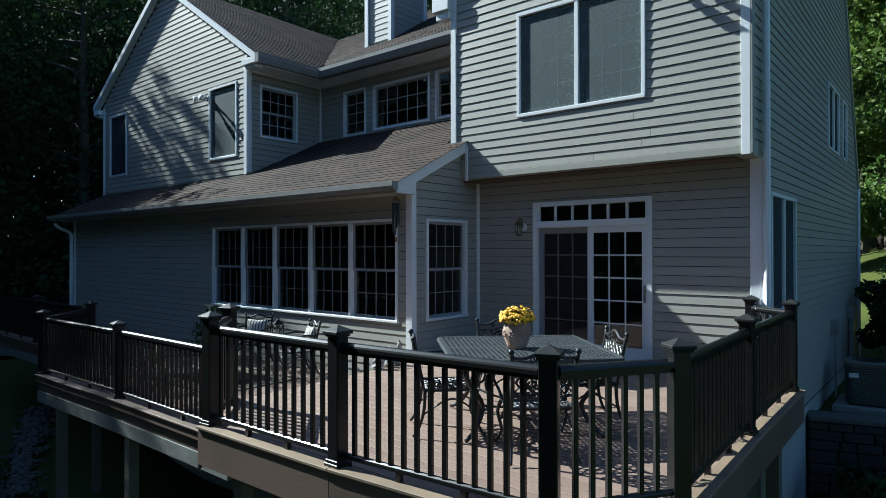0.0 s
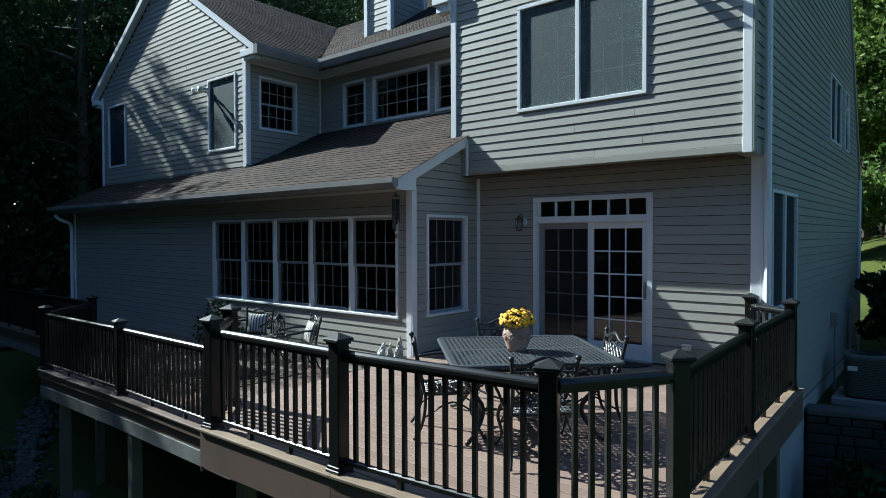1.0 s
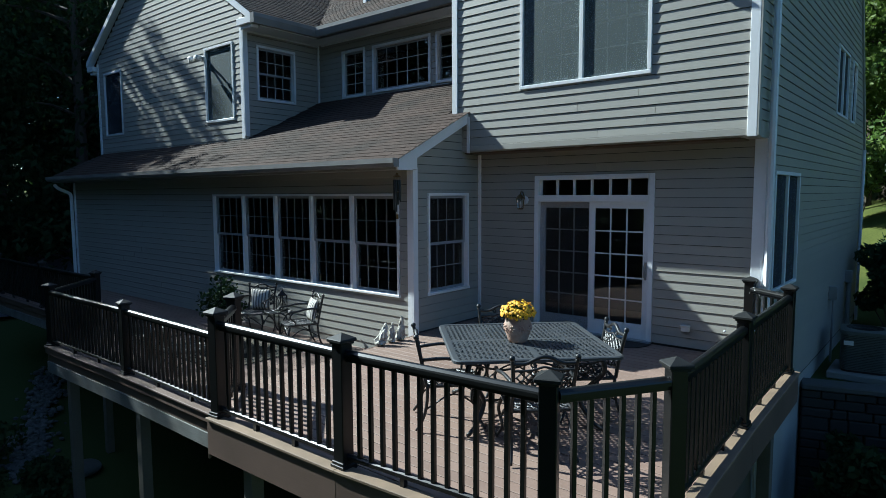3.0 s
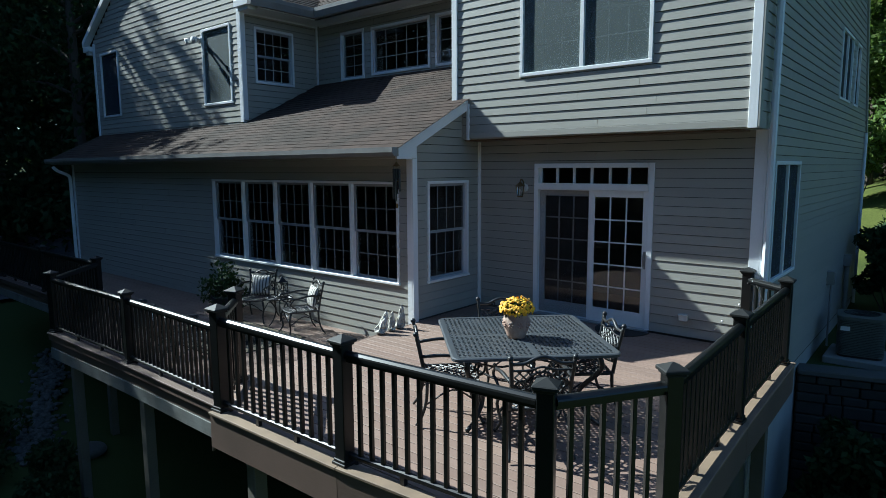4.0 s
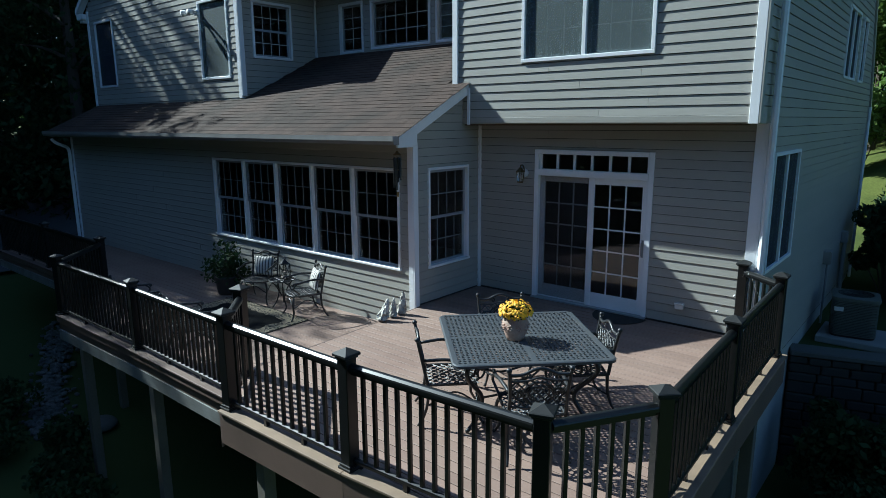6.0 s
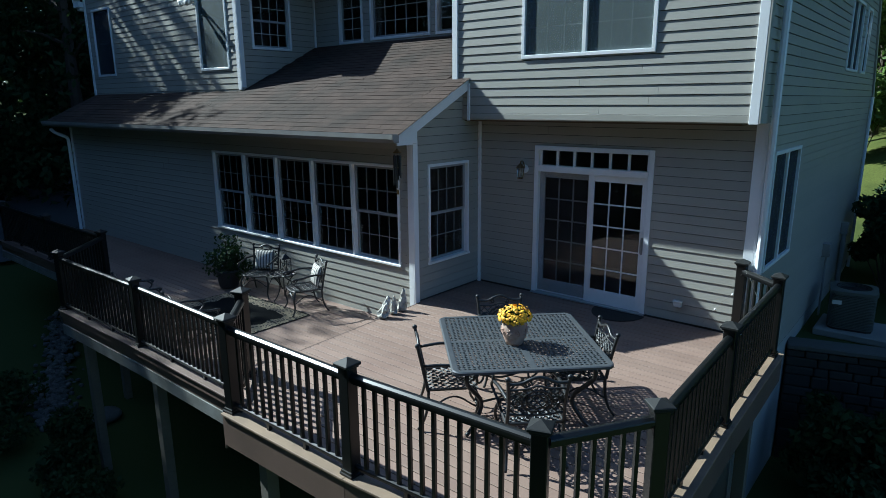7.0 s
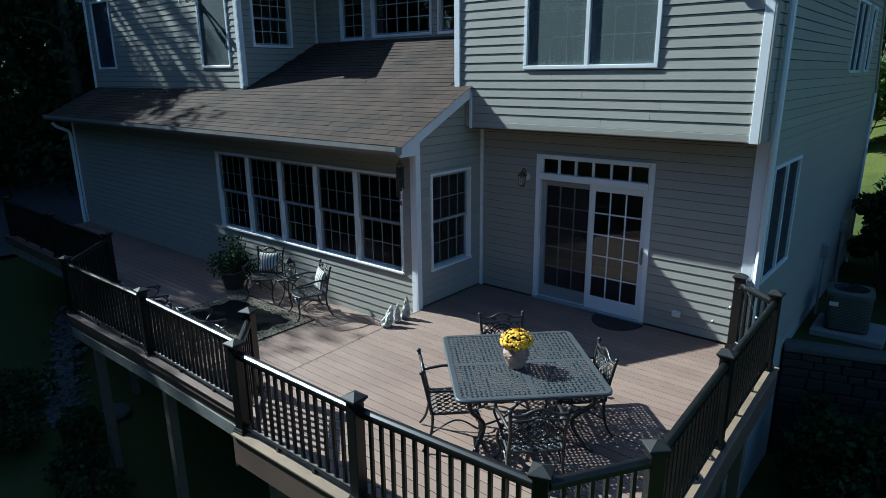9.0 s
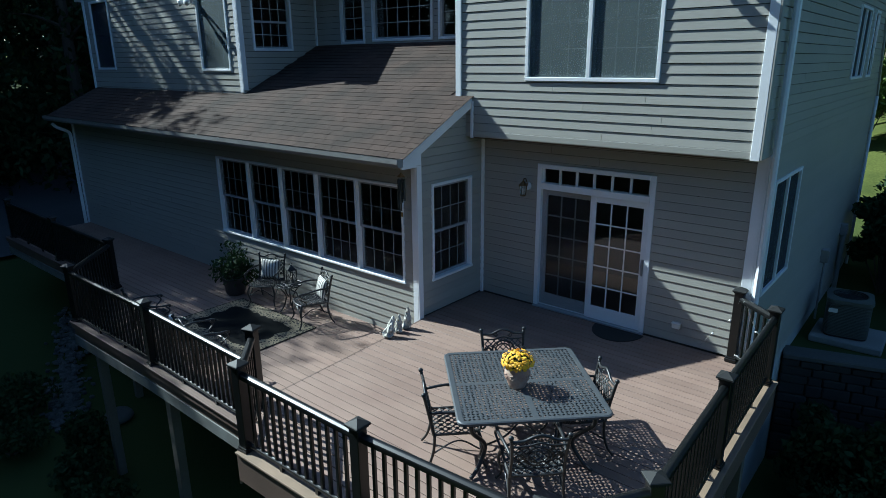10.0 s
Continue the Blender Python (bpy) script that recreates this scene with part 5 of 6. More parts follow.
def flower_pot():
    p = thing("flower_pot", "embossed terracotta pot of yellow chrysanthemums", "flower pot", m=pose(-3.13, 5.41, 0.742))
    bm = bmesh.new()
    lathe(bm, [(0.085, 0), (0.098, 0.03), (0.124, 0.10), (0.135, 0.155), (0.128, 0.20), (0.116, 0.225), (0.124, 0.24), (0.134, 0.25), (0.132, 0.262), (0.116, 0.258), (0.11, 0.22)], 28)
    smooth(part("pot", bm, TERRA, p))
    rng = random.Random(3)
    for k in range(9):
        bm = bmesh.new()
        a = k * math.tau / 9
        for q in range(5):
            b = a + 0.16 * math.cos(q * math.tau / 5)
            z = 0.145 + 0.024 * math.sin(q * math.tau / 5)
            bmesh.ops.create_icosphere(bm, subdivisions=1, radius=0.014, matrix=Matrix.Translation((0.130 * math.cos(b), 0.130 * math.sin(b), z)) @ Matrix.Diagonal((1, 1, 1, 1)))
        smooth(part("relief_flower", bm, TERRA, p, "raised flower relief"))
    verts, faces = [], []
    leaf_quads(Vector((0, 0, 0.285)), 0.155, 650, 0.022, verts, faces, 0.55, rng)
    raw("foliage", verts, faces, LEAF2, p)
    verts, faces = [], []
    for i in range(210):
        z = 1 - 1.2 * (i + 0.5) / 210
        a = i * 2.39996
        rr = math.sqrt(max(0, 1 - z * z))
        d = Vector((rr * math.cos(a), rr * math.sin(a), z))
        c = Vector((d.x * 0.168, d.y * 0.168, 0.285 + d.z * 0.100)) * rng.uniform(0.93, 1.07)
        nrm = (d + Vector((rng.uniform(-0.4, 0.4), rng.uniform(-0.4, 0.4), 0.3))).normalized()
        u = nrm.orthogonal().normalized()
        w = nrm.cross(u)
        r = rng.uniform(0.015, 0.026)
        k = len(verts)
        m = 9
        verts.append(c + nrm * 0.008)
        verts += [c + (u * math.cos(q * math.tau / m) + w * math.sin(q * math.tau / m)) * r * (1 if q % 2 else 0.78) for q in range(m)]
        faces += [(k, k + 1 + q, k + 1 + (q + 1) % m) for q in range(m)]
    raw("blossom_mound", verts, faces, PETAL, p, "dense yellow blossoms")
    return p


flower_pot()

# ---- lower deck: rug, side table, lantern, plant ----
RUG = mat("rug_border_weave", (0.30, 0.26, 0.19), 0.95, grain=0.3, scale=150, bump=0.5)
t = RUG.node_tree
vo = t.nodes.new("ShaderNodeTexVoronoi")
vo.feature = "DISTANCE_TO_EDGE"
vo.inputs["Scale"].default_value = 17
tc = t.nodes.new("ShaderNodeTexCoord")
t.links.new(tc.outputs["Object"], vo.inputs["Vector"])
cr = t.nodes.new("ShaderNodeValToRGB")
cr.color_ramp.elements[0].position, cr.color_ramp.elements[0].color = 0.12, (0.21, 0.178, 0.118, 1)
cr.color_ramp.elements[1].position, cr.color_ramp.elements[1].color = 0.20, (0.022, 0.021, 0.019, 1)
t.links.new(vo.outputs["Distance"], cr.inputs[0])
t.links.new(cr.outputs[0], t.nodes["Principled BSDF"].inputs["Base Color"])
RUGDARK = mat("rug_field_weave", (0.010, 0.011, 0.011), 0.95, spec=0.1, grain=0.4, scale=150, bump=0.4)
rug = thing("rug", "dark outdoor rug with a tan scrollwork border", "rug", m=pose(-9.22, 5.86, LOW + 0.004, 0, 0, 0))
part("rug_backing", boxes([((-1.15, -0.78, 0), (1.15, 0.78, 0.006))]), RUGDARK, rug)
part("rug_border", boxes([((-1.12, -0.75, 0.006), (1.12, 0.75, 0.009))]), RUG, rug, "tan scrollwork border")
bm = bmesh.new()
pts = []
for i in range(80):
    a = i * math.tau / 80
    ca, sa = math.cos(a), math.sin(a)
    s = 1 / max(abs(ca) / 0.84, abs(sa) / 0.49)
    s *= 1 + 0.05 * math.cos(a * 16)
    pts.append((ca * s, sa * s))
prism(bm, pts, 0.009, 0.012, "z")
part("rug_field", bm, RUGDARK, rug, "plain black field with a scalloped edge")

st = thing("side_table", "small round black openwork side table", "table", m=pose(-9.13, 6.88, LOW + 0.006))
bm = bmesh.new()
for r in (0.235, 0.15, 0.07):
    tube(bm, arc((0, 0, 0.50), r, 0, 360, 24, (1, 0, 0), (0, 1, 0))[:-1], 0.012, 6, closed=True)
for k in range(12):
    a = k * math.tau / 12
    tube(bm, [(0.06 * math.cos(a), 0.06 * math.sin(a), 0.50), (0.15 * math.cos(a + 0.3), 0.15 * math.sin(a + 0.3), 0.50), (0.235 * math.cos(a), 0.235 * math.sin(a), 0.50)], 0.008, 4)
    tube(bm, [(0.06 * math.cos(a), 0.06 * math.sin(a), 0.50), (0.15 * math.cos(a - 0.3), 0.15 * math.sin(a - 0.3), 0.50), (0.235 * math.cos(a), 0.235 * math.sin(a), 0.50)], 0.008, 4)
part("tabletop", bm, CASTMETAL, st, "openwork round top")
for k in range(3):
    a = k * math.tau / 3 + 0.4
    bm = bmesh.new()
    tube(bm, spline([(0.2 * math.cos(a), 0.2 * math.sin(a), 0.49), (0.08 * math.cos(a), 0.08 * math.sin(a), 0.30), (0.13 * math.cos(a), 0.13 * math.sin(a), 0.12), (0.22 * math.cos(a), 0.22 * math.sin(a), 0.01)], 5), 0.012, 6)
    part("leg", bm, CASTMETAL, st)
st2 = copy_thing(st, pose(-9.12, 4.60, LOW + 0.006, 0, 0, 40))
st2["label"] = "small round black side table by the railing"
bm = bmesh.new()
lathe(bm, [(0.035, 0), (0.042, 0.01), (0.042, 0.09), (0.036, 0.105), (0.03, 0.10)], 14)
cup = smooth(link("candle_jar", bm, TRIM))
cup.location = (-9.15, 4.62, LOW + 0.519)
tagged(cup, "small white candle jar on the side table", "jar")

ln = thing("lantern", "black metal candle lantern on the side table", "lantern", m=pose(-9.10, 6.93, LOW + 0.519, 0, 0, 20))
part("base", boxes([((-0.075, -0.075, 0), (0.075, 0.075, 0.02))], 0.004), CASTMETAL, ln)
for qx, qy in ((1, 1), (-1, 1), (-1, -1), (1, -1)):
    part("corner_post", boxes([((qx * 0.066 - 0.006, qy * 0.066 - 0.006, 0.02), (qx * 0.066 + 0.006, qy * 0.066 + 0.006, 0.27))]), CASTMETAL, ln)
for a in range(4):
    m = Matrix.Rotation(a * math.pi / 2, 4, "Z")
    bm = bmesh.new()
    bar(bm, m @ Vector((-0.064, -0.066, 0.03)), m @ Vector((0.064, -0.066, 0.265)), 0.004, 4)
    bar(bm, m @ Vector((0.064, -0.066, 0.03)), m @ Vector((-0.064, -0.066, 0.265)), 0.004, 4)
    part("cross_bars", bm, CASTMETAL, ln)
bm = bmesh.new()
lathe(bm, [(0.11, 0.27), (0.112, 0.278), (0.045, 0.33), (0.035, 0.345), (0.012, 0.36)], 4)
tube(bm, arc((0, 0, 0.375), 0.028, 0, 360, 14, (1, 0, 0), (0, 0, 1))[:-1], 0.004, 5, closed=True)
part("roof", bm, CASTMETAL, ln)
bm = bmesh.new()
lathe(bm, [(0.028, 0.02), (0.028, 0.13), (0.01, 0.132)], 12)
# Wax colour lowered so the candle reads as shaded inside the lantern.
part("candle", bm, mat("dimmed_wax", (0.22, 0.20, 0.16), 0.6, grain=0.2), ln, "pillar candle dimmed for the dark lantern inside")

PLANTER = mat("dark_planter", (0.035, 0.033, 0.032), 0.6, grain=0.3)
pl = thing("potted_shrub", "bushy green shrub in a dark planter against the wall", "plant", m=pose(-10.72, 6.72, LOW + 0.006))
bm = bmesh.new()
lathe(bm, [(0.17, 0), (0.19, 0.05), (0.23, 0.30), (0.25, 0.33), (0.25, 0.36), (0.21, 0.36), (0.20, 0.33)], 20)
smooth(part("planter", bm, PLANTER, pl))
rng = random.Random(8)
bm = bmesh.new()
verts, faces = [], []
for k in range(30):
    a = rng.uniform(0, math.tau)
    r = rng.uniform(0.1, 0.54)
    h = 0.30 + rng.uniform(0, 0.75) * (1 - 0.5 * r)
    tip = Vector((r * math.cos(a), r * math.sin(a) * 0.8, h))
    tube(bm, spline([(0.03 * math.cos(a), 0.03 * math.sin(a), 0.33), (tip.x * 0.4, tip.y * 0.4, 0.33 + (h - 0.33) * 0.7), tip], 3), 0.006, 4)
    leaf_quads(tip, 0.17, 26, 0.045, verts, faces, 1.0, rng)
    leaf_quads(Vector((tip.x * 0.6, tip.y * 0.6, 0.33 + (h - 0.33) * 0.75)), 0.15, 14, 0.042, verts, faces, 1.0, rng)
part("branchwork", bm, BARK, pl)
# Shade-toned leaves, since this shrub stands in shade.
raw("foliage", verts, faces, LEAF2, pl)

# ---- small things on and round the house ----
ROCK = mat("white_veined_rock", (0.56, 0.54, 0.47), 0.9, grain=0.9, scale=30, bump=1.0, stain=1.0, stain_scale=9, col2=(0.05, 0.05, 0.045))


def pointed_rock(x, y, h, r, seed, lean):
    rng = random.Random(seed)
    bm = bmesh.new()
    bmesh.ops.create_icosphere(bm, subdivisions=3, radius=1)
    off = rng.uniform(0, 50)
    for v in bm.verts:
        z = (v.co.z + 1) / 2
        k = r * (1.05 - 0.9 * z ** 1.3) * (1 + 0.6 * noise.noise(v.co * 2.6 + Vector((off, 0, 0))) + 0.45 * noise.noise(v.co * 7.0 + Vector((off, 3, 0))))
        d = Vector((v.co.x, v.co.y)).normalized() if Vector((v.co.x, v.co.y)).length > 1e-5 else Vector((0, 0))
        f = k * min(1.0, 3.0 * (1 - abs(v.co.z)) ** 0.5)
        v.co = Vector((d.x * f + lean[0] * z, d.y * f + lean[1] * z, z * h))
    ob = link("standing_rock", bm, ROCK)
    ob.matrix_basis = pose(x, y, 0.004)
    return tagged(ob, "pointed white and black rock standing by the wall corner", "rock", "standing rocks")


pointed_rock(-6.22, 6.54, 0.32, 0.085, 1, (0.0, 0.14))
pointed_rock(-6.24, 6.78, 0.30, 0.06, 2, (0.0, 0.05))
pointed_rock(-6.23, 6.98, 0.37, 0.07, 3, (0.01, 0.03))

MAT_RUBBER = mat("black_rubber", (0.014, 0.014, 0.014), 0.8, grain=0.4, scale=80, bump=0.6)
bm = bmesh.new()
prism(bm, [(0.40 * math.cos(radians(180 + 6 * i)), 0.46 * math.sin(radians(180 + 6 * i))) for i in range(31)], 0.004, 0.014, "z")
dm = link("door_mat", bm, MAT_RUBBER)
dm.location = (-3.58, 9.02, 0)
tagged(dm, "half-round black rubber door mat before the patio door", "mat")

BRASS = mat("aged_brass", (0.16, 0.11, 0.05), 0.35, metal=0.8, grain=0.3, scale=40)
wl = thing("wall_lantern", "small aged brass coach light with clear glass", "wall light", m=pose(-5.38, 9.09, 2.08))
bm = bmesh.new()
tube(bm, arc((0, 0.0, 0.0), 0.055, 0, 360, 8, (1, 0, 0), (0, 0, 1))[:-1], 0.018, 6, closed=True)
box(bm, (-0.05, -0.012, -0.05), (0.05, 0.01, 0.05), 0.006)
part("backplate", bm, TRIM, wl, "white octagonal backplate")
bm = bmesh.new()
tube(bm, spline([(0, -0.01, 0.02), (0, -0.06, 0.12), (0, -0.13, 0.13), (0, -0.14, 0.08)], 5), 0.010, 6)
part("bracket", bm, BRASS, wl)
bm = bmesh.new()
lathe(bm, [(0.012, 0.10), (0.03, 0.085), (0.075, 0.035), (0.078, 0.025), (0.06, 0.022)], 8, (0, -0.14, 0))
lathe(bm, [(0.045, -0.15), (0.05, -0.14), (0.05, -0.13), (0.045, -0.128)], 8, (0, -0.14, 0))
for k in range(4):
    a = k * math.tau / 4 + 0.785
    bar(bm, (0.066 * math.cos(a), -0.14 + 0.066 * math.sin(a), 0.03), (0.046 * math.cos(a), -0.14 + 0.046 * math.sin(a), -0.14), 0.005, 4)
cage = part("cage", bm, BRASS, wl)
bm = bmesh.new()
lathe(bm, [(0.043, -0.125), (0.062, 0.02)], 8, (0, -0.14, 0))
part("glass_shade", bm, GLASS, cage)
bm = bmesh.new()
lathe(bm, [(0.01, -0.12), (0.012, -0.04), (0.006, -0.01)], 8, (0, -0.14, 0))
part("bulb", bm, TRIM, cage)

wc = thing("wind_chime", "dark metal wind chime hanging under the eave corner", "wind chime", m=pose(-6.27, 6.99, 2.55))
bm = bmesh.new()
bar(bm, (0, 0, 0.01), (0, 0, -0.10), 0.003, 4)
lathe(bm, [(0.06, -0.115), (0.062, -0.105), (0.02, -0.07), (0.012, -0.05)], 12)
part("crown", bm, BRASS, wc)
for k in range(6):
    a = k * math.tau / 6
    bm = bmesh.new()
    L0 = 0.30 + 0.035 * k
    tube(bm, [(0.05 * math.cos(a), 0.05 * math.sin(a), -0.15), (0.05 * math.cos(a), 0.05 * math.sin(a), -0.15 - L0)], 0.012, 8)
    bar(bm, (0.05 * math.cos(a), 0.05 * math.sin(a), -0.11), (0.05 * math.cos(a), 0.05 * math.sin(a), -0.15), 0.002, 4)
    part("chime_tube", bm, CASTMETAL, wc)
bm = bmesh.new()
bar(bm, (0, 0, -0.1), (0, 0, -0.68), 0.002, 4)
lathe(bm, [(0.03, -0.34), (0.03, -0.325), (0.005, -0.32)], 10)
box(bm, (-0.02, -0.003, -0.73), (0.02, 0.003, -0.66))
part("striker", bm, BRASS, wc)

WHITEPLASTIC = mat("white_plastic", (0.72, 0.72, 0.70), 0.4, grain=0.05)
fl = thing("floodlight", "white twin-headed floodlight on the gable wall", "floodlight", m=pose(-13.98, 8.39, 5.42))
part("mount", boxes([((-0.06, -0.05, -0.06), (0.06, 0.0, 0.06))], 0.01), WHITEPLASTIC, fl)
for sx in (-1, 1):
    bm = bmesh.new()
    m = pose(sx * 0.10, -0.10, 0.03, 0, 0, 0)
    tube(bm, [(sx * 0.03, -0.04, 0.0), (sx * 0.08, -0.10, 0.02), (sx * 0.12, -0.17, 0.0)], 0.028, 8)
    tube(bm, [(sx * 0.12, -0.17, 0.0), (sx * 0.17, -0.29, -0.04)], 0.05, 10, taper=0.075)
    smooth(part("lamp_head", bm, WHITEPLASTIC, fl))
copy_thing(fl, pose(-3.10, 8.61, 5.52))["label"] = "white twin-headed floodlight above the wide upper window"

ob_ = thing("outlet_box", "white weatherproof outlet cover low on the wall", "outlet", m=pose(-2.72, 9.085, 0.30))
part("cover", boxes([((-0.06, -0.055, -0.045), (0.06, 0.0, 0.045))], 0.012), WHITEPLASTIC, ob_)
part("lid", boxes([((-0.065, -0.07, 0.03), (0.065, -0.0, 0.05))], 0.006), WHITEPLASTIC, ob_)

# string lights over the end rail
BULB = mat("frosted_bulb", (0.75, 0.77, 0.76), 0.2, grain=0.02)
sl = thing("string_lights", "thin wire string with small clear bulbs over the rail", "string lights")
bm = bmesh.new()
wire = spline([(-2.35, 9.05, 0.10), (-2.15, 9.0, 0.42), (-1.98, 9.0, 0.62), (-1.84, 8.93, 0.98), (-1.65, 8.80, 0.72), (-1.50, 8.68, 0.60), (-1.40, 8.50, 0.80), (-1.36, 8.2, 0.86), (-1.36, 7.6, 0.80), (-1.33, 6.9, 0.86), (-1.33, 6.45, 0.95), (-1.36, 6.33, 1.0)], 5)
tube(bm, wire, 0.0022, 4)
part("wire", bm, GUTTER, sl)
for i in range(4, len(wire), 6):
    bm = bmesh.new()
    bmesh.ops.create_icosphere(bm, subdivisions=2, radius=0.018, matrix=Matrix.Translation(wire[i] + Vector((0, 0, -0.02))))
    smooth(part("bulb", bm, BULB, sl))

# service pipe and meter on the long side wall
for y, r, z in ((16.95, 0.05, 0.15), (14.75, 0.02, 0.05)):
    bm = bmesh.new()
    tube(bm, [(-1.72, y, z), (-1.72, y - 0.03, -1.2)], r, 8)
    tagged(link("service_pipe", bm, GUTTER), "grey conduit running down the side wall", "pipe")
    mb = thing("meter_box", "small grey service box on the side wall", "meter box", m=pose(-1.73, y, z + 0.05))
    part("case", boxes([((-0.075, -0.10, -0.05), (0.07, 0.10, 0.22))], 0.01), GUTTER, mb)
    part("lid", boxes([((0.0705, -0.09, -0.03), (0.082, 0.09, 0.20))], 0.004), GUTTER, mb)

# ---- side yard ----
ACMETAL = mat("grey_green_enamel", (0.10, 0.11, 0.10), 0.5, grain=0.15, stain=0.4)
ac = thing("air_conditioner", "grey outdoor air-conditioning unit on a concrete pad", "air conditioner", m=pose(-1.10, 14.05, -1.10, 0, 0, 8))


def rounded(s, r, n=5):
    pts = []
    for qx, qy, a0 in ((1, 1, 0), (-1, 1, 90), (-1, -1, 180), (1, -1, 270)):
        pts += [(qx * (s - r) + r * math.cos(radians(a0 + 90 * i / n)), qy * (s - r) + r * math.sin(radians(a0 + 90 * i / n))) for i in range(n + 1)]
    return pts


bm = bmesh.new()
prism(bm, rounded(0.355, 0.13), 0.0, 0.70, "z")
part("core", bm, MAT_RUBBER, ac)
for i in range(22):
    bm = bmesh.new()
    prism(bm, rounded(0.372, 0.14), 0.04 + i * 0.03, 0.058 + i * 0.03, "z")
    part("louvre", bm, ACMETAL, ac)
bm = bmesh.new()
o, n_ = rounded(0.39, 0.15), rounded(0.30, 0.29)
lo, hi, inn, deep = ([bm.verts.new((*p, z)) for p in P] for P, z in ((o, 0.70), (o, 0.76), (n_, 0.785), (n_, 0.70)))
k = len(lo)
for a, b in ((lo, hi), (hi, inn), (inn, deep)):
    for i in range(k):
        bm.faces.new((a[i], a[(i + 1) % k], b[(i + 1) % k], b[i]))
cover = part("top_cover", bm, ACMETAL, ac)
for r in (0.07, 0.14, 0.21, 0.28):
    bm = bmesh.new()
    tube(bm, arc((0, 0, 0.78), r, 0, 360, 20, (1, 0, 0), (0, 1, 0))[:-1], 0.005, 4, closed=True)
    part("fan_guard_ring", bm, MAT_RUBBER, cover)
part("label_plate", boxes([((-0.33, -0.379, 0.50), (-0.18, -0.374, 0.58))]), WHITEPLASTIC, ac)
bm = boxes([((-1.62, 13.52, -1.24), (-0.42, 14.60, -1.102))], 0.02)
tagged(link("concrete_pad", bm, CONCRETE), "pale concrete pad under the air-conditioning unit", "pad")

rw = thing("retaining_wall", "stone retaining wall with a flat concrete cap", "wall", kind="structure")
bm = boxes([((-1.78, 12.18, -1.16), (4.5, 12.62, -1.06))], 0.02)
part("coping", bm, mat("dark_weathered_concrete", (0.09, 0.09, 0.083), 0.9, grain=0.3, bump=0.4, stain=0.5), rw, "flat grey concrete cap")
rw.matrix_basis = pose(-1.8, 12.2, 0, 0, 0, 17) @ pose(1.8, -12.2, 0)
part("wall_core", boxes([((-1.78, 12.30, -3.6), (4.45, 12.58, -1.16))]), EARTH, rw)
rng = random.Random(21)
z = -3.4
while z < -1.2:
    h = min(rng.uniform(0.15, 0.24), -1.165 - z)
    x = -1.78
    while x < 4.3:
        w = rng.uniform(0.22, 0.5)
        d = rng.uniform(0, 0.035)
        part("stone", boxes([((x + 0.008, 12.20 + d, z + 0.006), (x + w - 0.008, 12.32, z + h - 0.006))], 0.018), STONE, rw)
        x += w
    z += h


def bush(name, label, seed, x, y, r, h, leaf, n=3600, size=0.08):
    rng = random.Random(seed)
    b = thing(name, label, "shrub", "shrubs", pose(x, y, ground_z(x, y)))
    bm = bmesh.new()
    verts, faces = [], []
    for k in range(16):
        a, rr = rng.uniform(0, math.tau), r * rng.uniform(0.1, 0.8)
        tip = Vector((rr * math.cos(a), rr * math.sin(a), h * rng.uniform(0.35, 0.9)))
        tube(bm, [(0, 0, -0.1), tip * 0.5, tip], 0.02, 4, taper=0.008)
        leaf_quads(tip, r * rng.uniform(0.35, 0.55), n // 16, size, verts, faces, 0.9, rng)
    part("branchwork", bm, BARK, b)
    raw("foliage", verts, faces, leaf, b)
    return b


for i, (x, y, r, h, lf) in enumerate([(-0.85, 17.3, 0.75, 2.5, LEAF2), (-0.6, 20.5, 1.2, 2.8, LEAF2), (0.3, 18.8, 1.2, 3.0, LEAF2), (-0.75, 18.6, 0.85, 2.6, LEAF2), (0.2, 16.6, 1.0, 2.0, LEAF2), (-0.2, 19.8, 1.2, 2.4, LEAF3), (0.9, 15.6, 0.8, 1.6, LEAF2), (0.2, 11.3, 0.85, 1.9, LEAF2), (-0.9, 11.4, 0.6, 1.7, LEAF2), (1.3, 11.7, 0.85, 2.0, LEAF2), (0.3, 8.3, 0.8, 0.9, LEAF2), (1.4, 17.6, 1.3, 3.0, LEAF2), (2.6, 18.5, 1.6, 3.4, LEAF), (1.2, 20.5, 1.8, 3.8, LEAF3), (4.6, 16.8, 1.6, 3.0, LEAF2), (0.6, 9.6, 0.9, 1.1, LEAF2), (1.9, 10.6, 0.9, 1.0, LEAF2), (-0.3, 10.9, 0.7, 0.9, LEAF2), (2.2, 8.2, 1.0, 1.2, LEAF2), (2.6, 14.6, 1.0, 1.5, LEAF2)]):
    bush("shrub", "dense green garden shrub beside the house", 40 + i, x, y, r, h, lf)

for i, (x, y, r, h) in enumerate([(-12.4, 4.0, 0.5, 0.7), (-11.3, 3.5, 0.6, 0.6), (-10.0, 3.3, 0.55, 0.7), (-14.2, 3.6, 0.6, 0.8), (-8.2, 3.4, 0.5, 0.6), (-13.2, 3.0, 0.7, 0.6)]):
    bush("shrub", "low dark ground cover in the bed below the deck", 80 + i, x, y, r, h, LEAF2, 1600, 0.06)

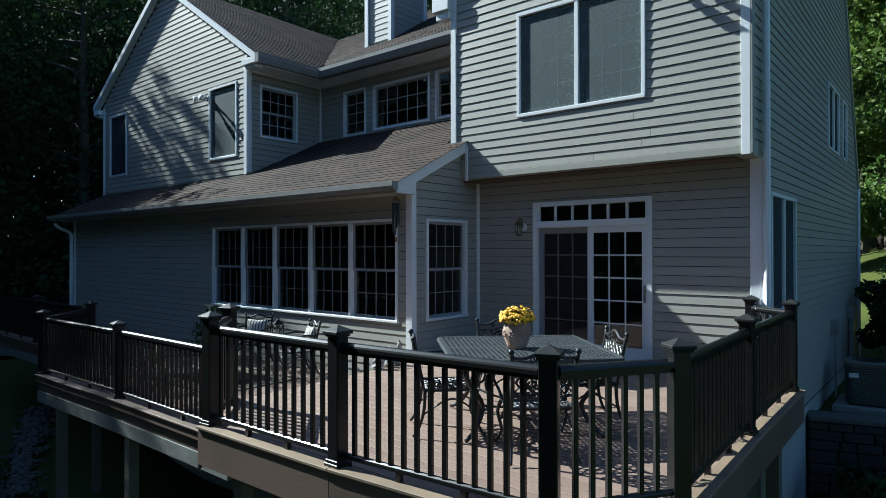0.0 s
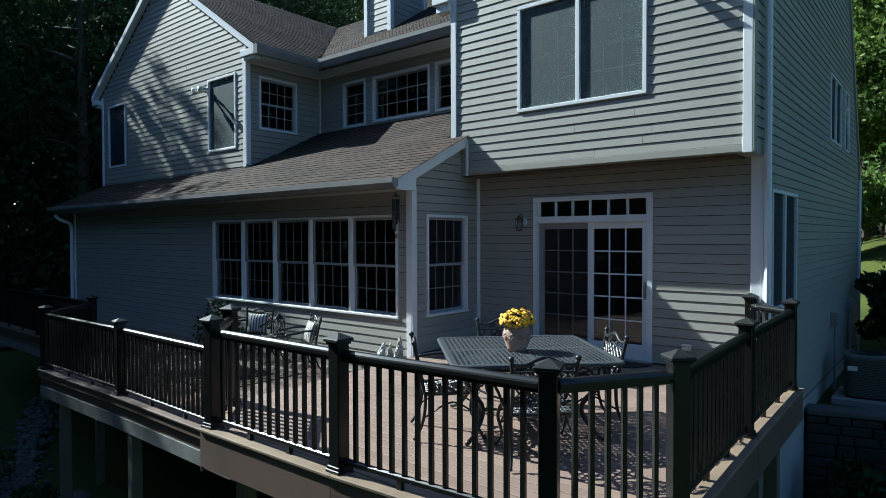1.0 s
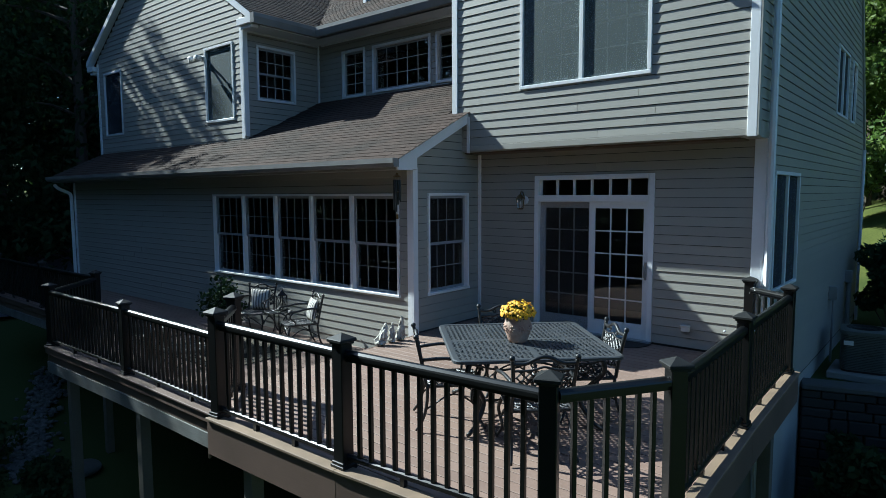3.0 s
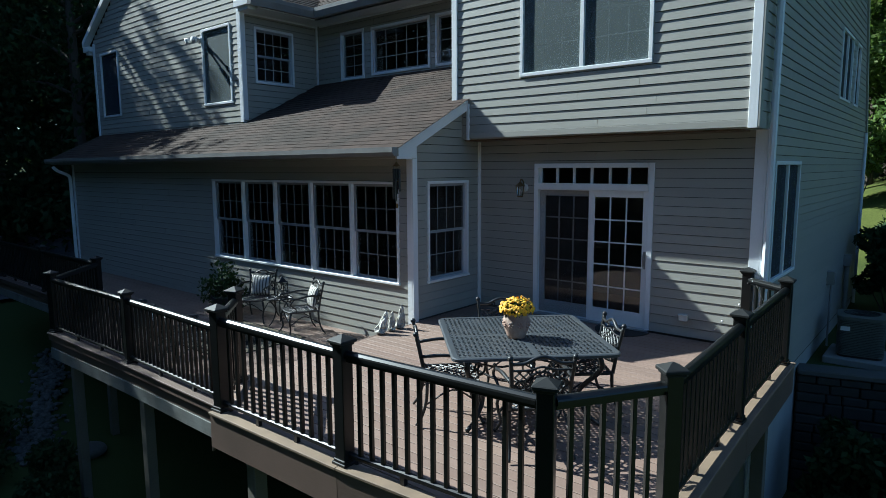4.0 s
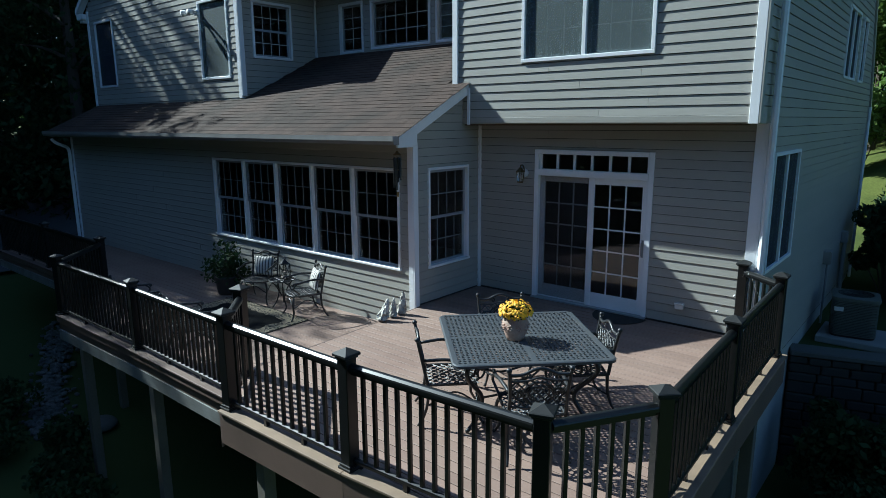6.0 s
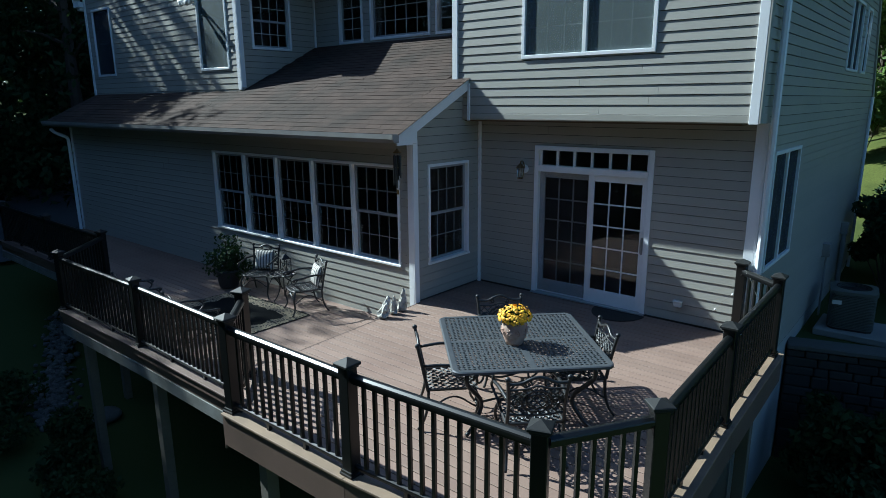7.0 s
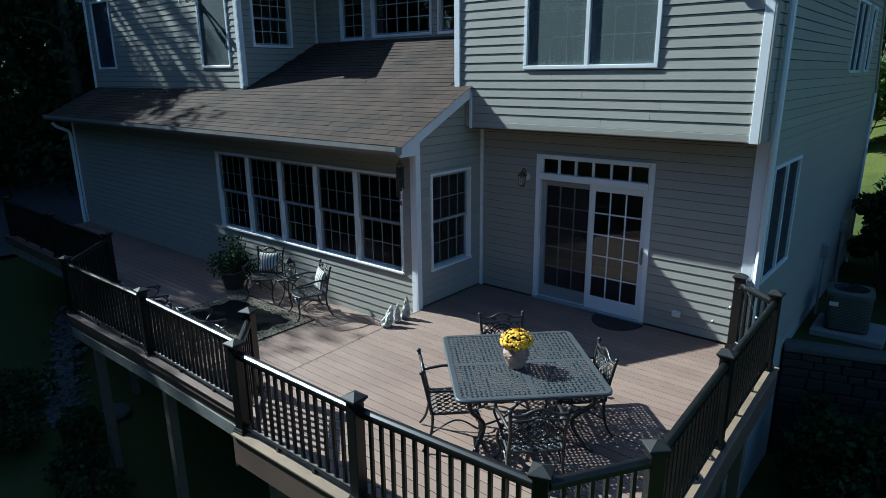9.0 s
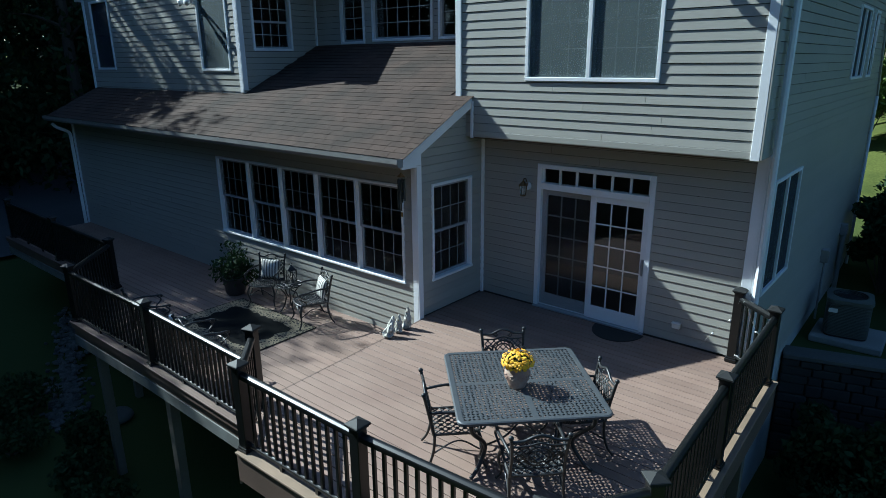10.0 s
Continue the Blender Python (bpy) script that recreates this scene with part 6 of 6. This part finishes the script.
for i in range(9):
    bush("shrub", "leafy shrub at the foot of the trees on the hill", 60 + i, -4.5 + 1.7 * i, 27.3 + (i % 3) * 0.7, 1.5, 3.4, (LEAF, LEAF3)[i % 2], 3000, 0.12)

# driveway beyond the far corner
bm = bmesh.new()
gx = [-34 + 1.0 * i for i in range(14)]
gy = [4 + 1.0 * i for i in range(24)]
gr = [[bm.verts.new((x, y, ground_z(x, y) + 0.14)) for x in gx] for y in gy]
for j in range(len(gy) - 1):
    for i in range(len(gx) - 1):
        bm.faces.new((gr[j][i], gr[j][i + 1], gr[j + 1][i + 1], gr[j + 1][i]))
tagged(smooth(link("driveway", bm, ASPHALT)), "shaded asphalt drive beyond the house corner", "driveway", kind="structure")

# pale stones edging the bed below the lower deck
verts, faces = [], []
rng = random.Random(31)
for k in range(700):
    f = rng.random()
    x, y = -13.4 - 4.2 * f + rng.gauss(0, 0.14), 4.0 + 1.9 * f + rng.gauss(0, 0.18)
    bm = bmesh.new()
    bmesh.ops.create_icosphere(bm, subdivisions=1, radius=rng.uniform(0.03, 0.085))
    n0 = len(verts)
    zz = ground_z(x, y) + 0.06
    sx, sy, sz = rng.uniform(0.7, 1.3), rng.uniform(0.7, 1.3), rng.uniform(0.5, 0.9)
    verts += [(x + v.co.x * sx, y + v.co.y * sy, zz + v.co.z * sz) for v in bm.verts]
    faces += [tuple(n0 + v.index for v in f_.verts) for f_ in bm.faces]
    bm.free()
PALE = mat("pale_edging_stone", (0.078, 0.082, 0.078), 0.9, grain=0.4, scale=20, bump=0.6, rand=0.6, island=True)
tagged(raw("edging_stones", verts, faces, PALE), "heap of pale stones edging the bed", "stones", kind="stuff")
bm = bmesh.new()
bmesh.ops.create_icosphere(bm, subdivisions=3, radius=0.3)
for v in bm.verts:
    v.co *= 1 + 0.25 * noise.noise(v.co * 2.4)
    v.co.z *= 0.45
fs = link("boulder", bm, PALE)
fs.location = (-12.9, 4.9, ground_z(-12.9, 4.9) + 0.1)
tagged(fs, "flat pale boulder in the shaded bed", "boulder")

# ---- shingle pieces ----
for job in SHINGLE_JOBS:
    shingles(*job)
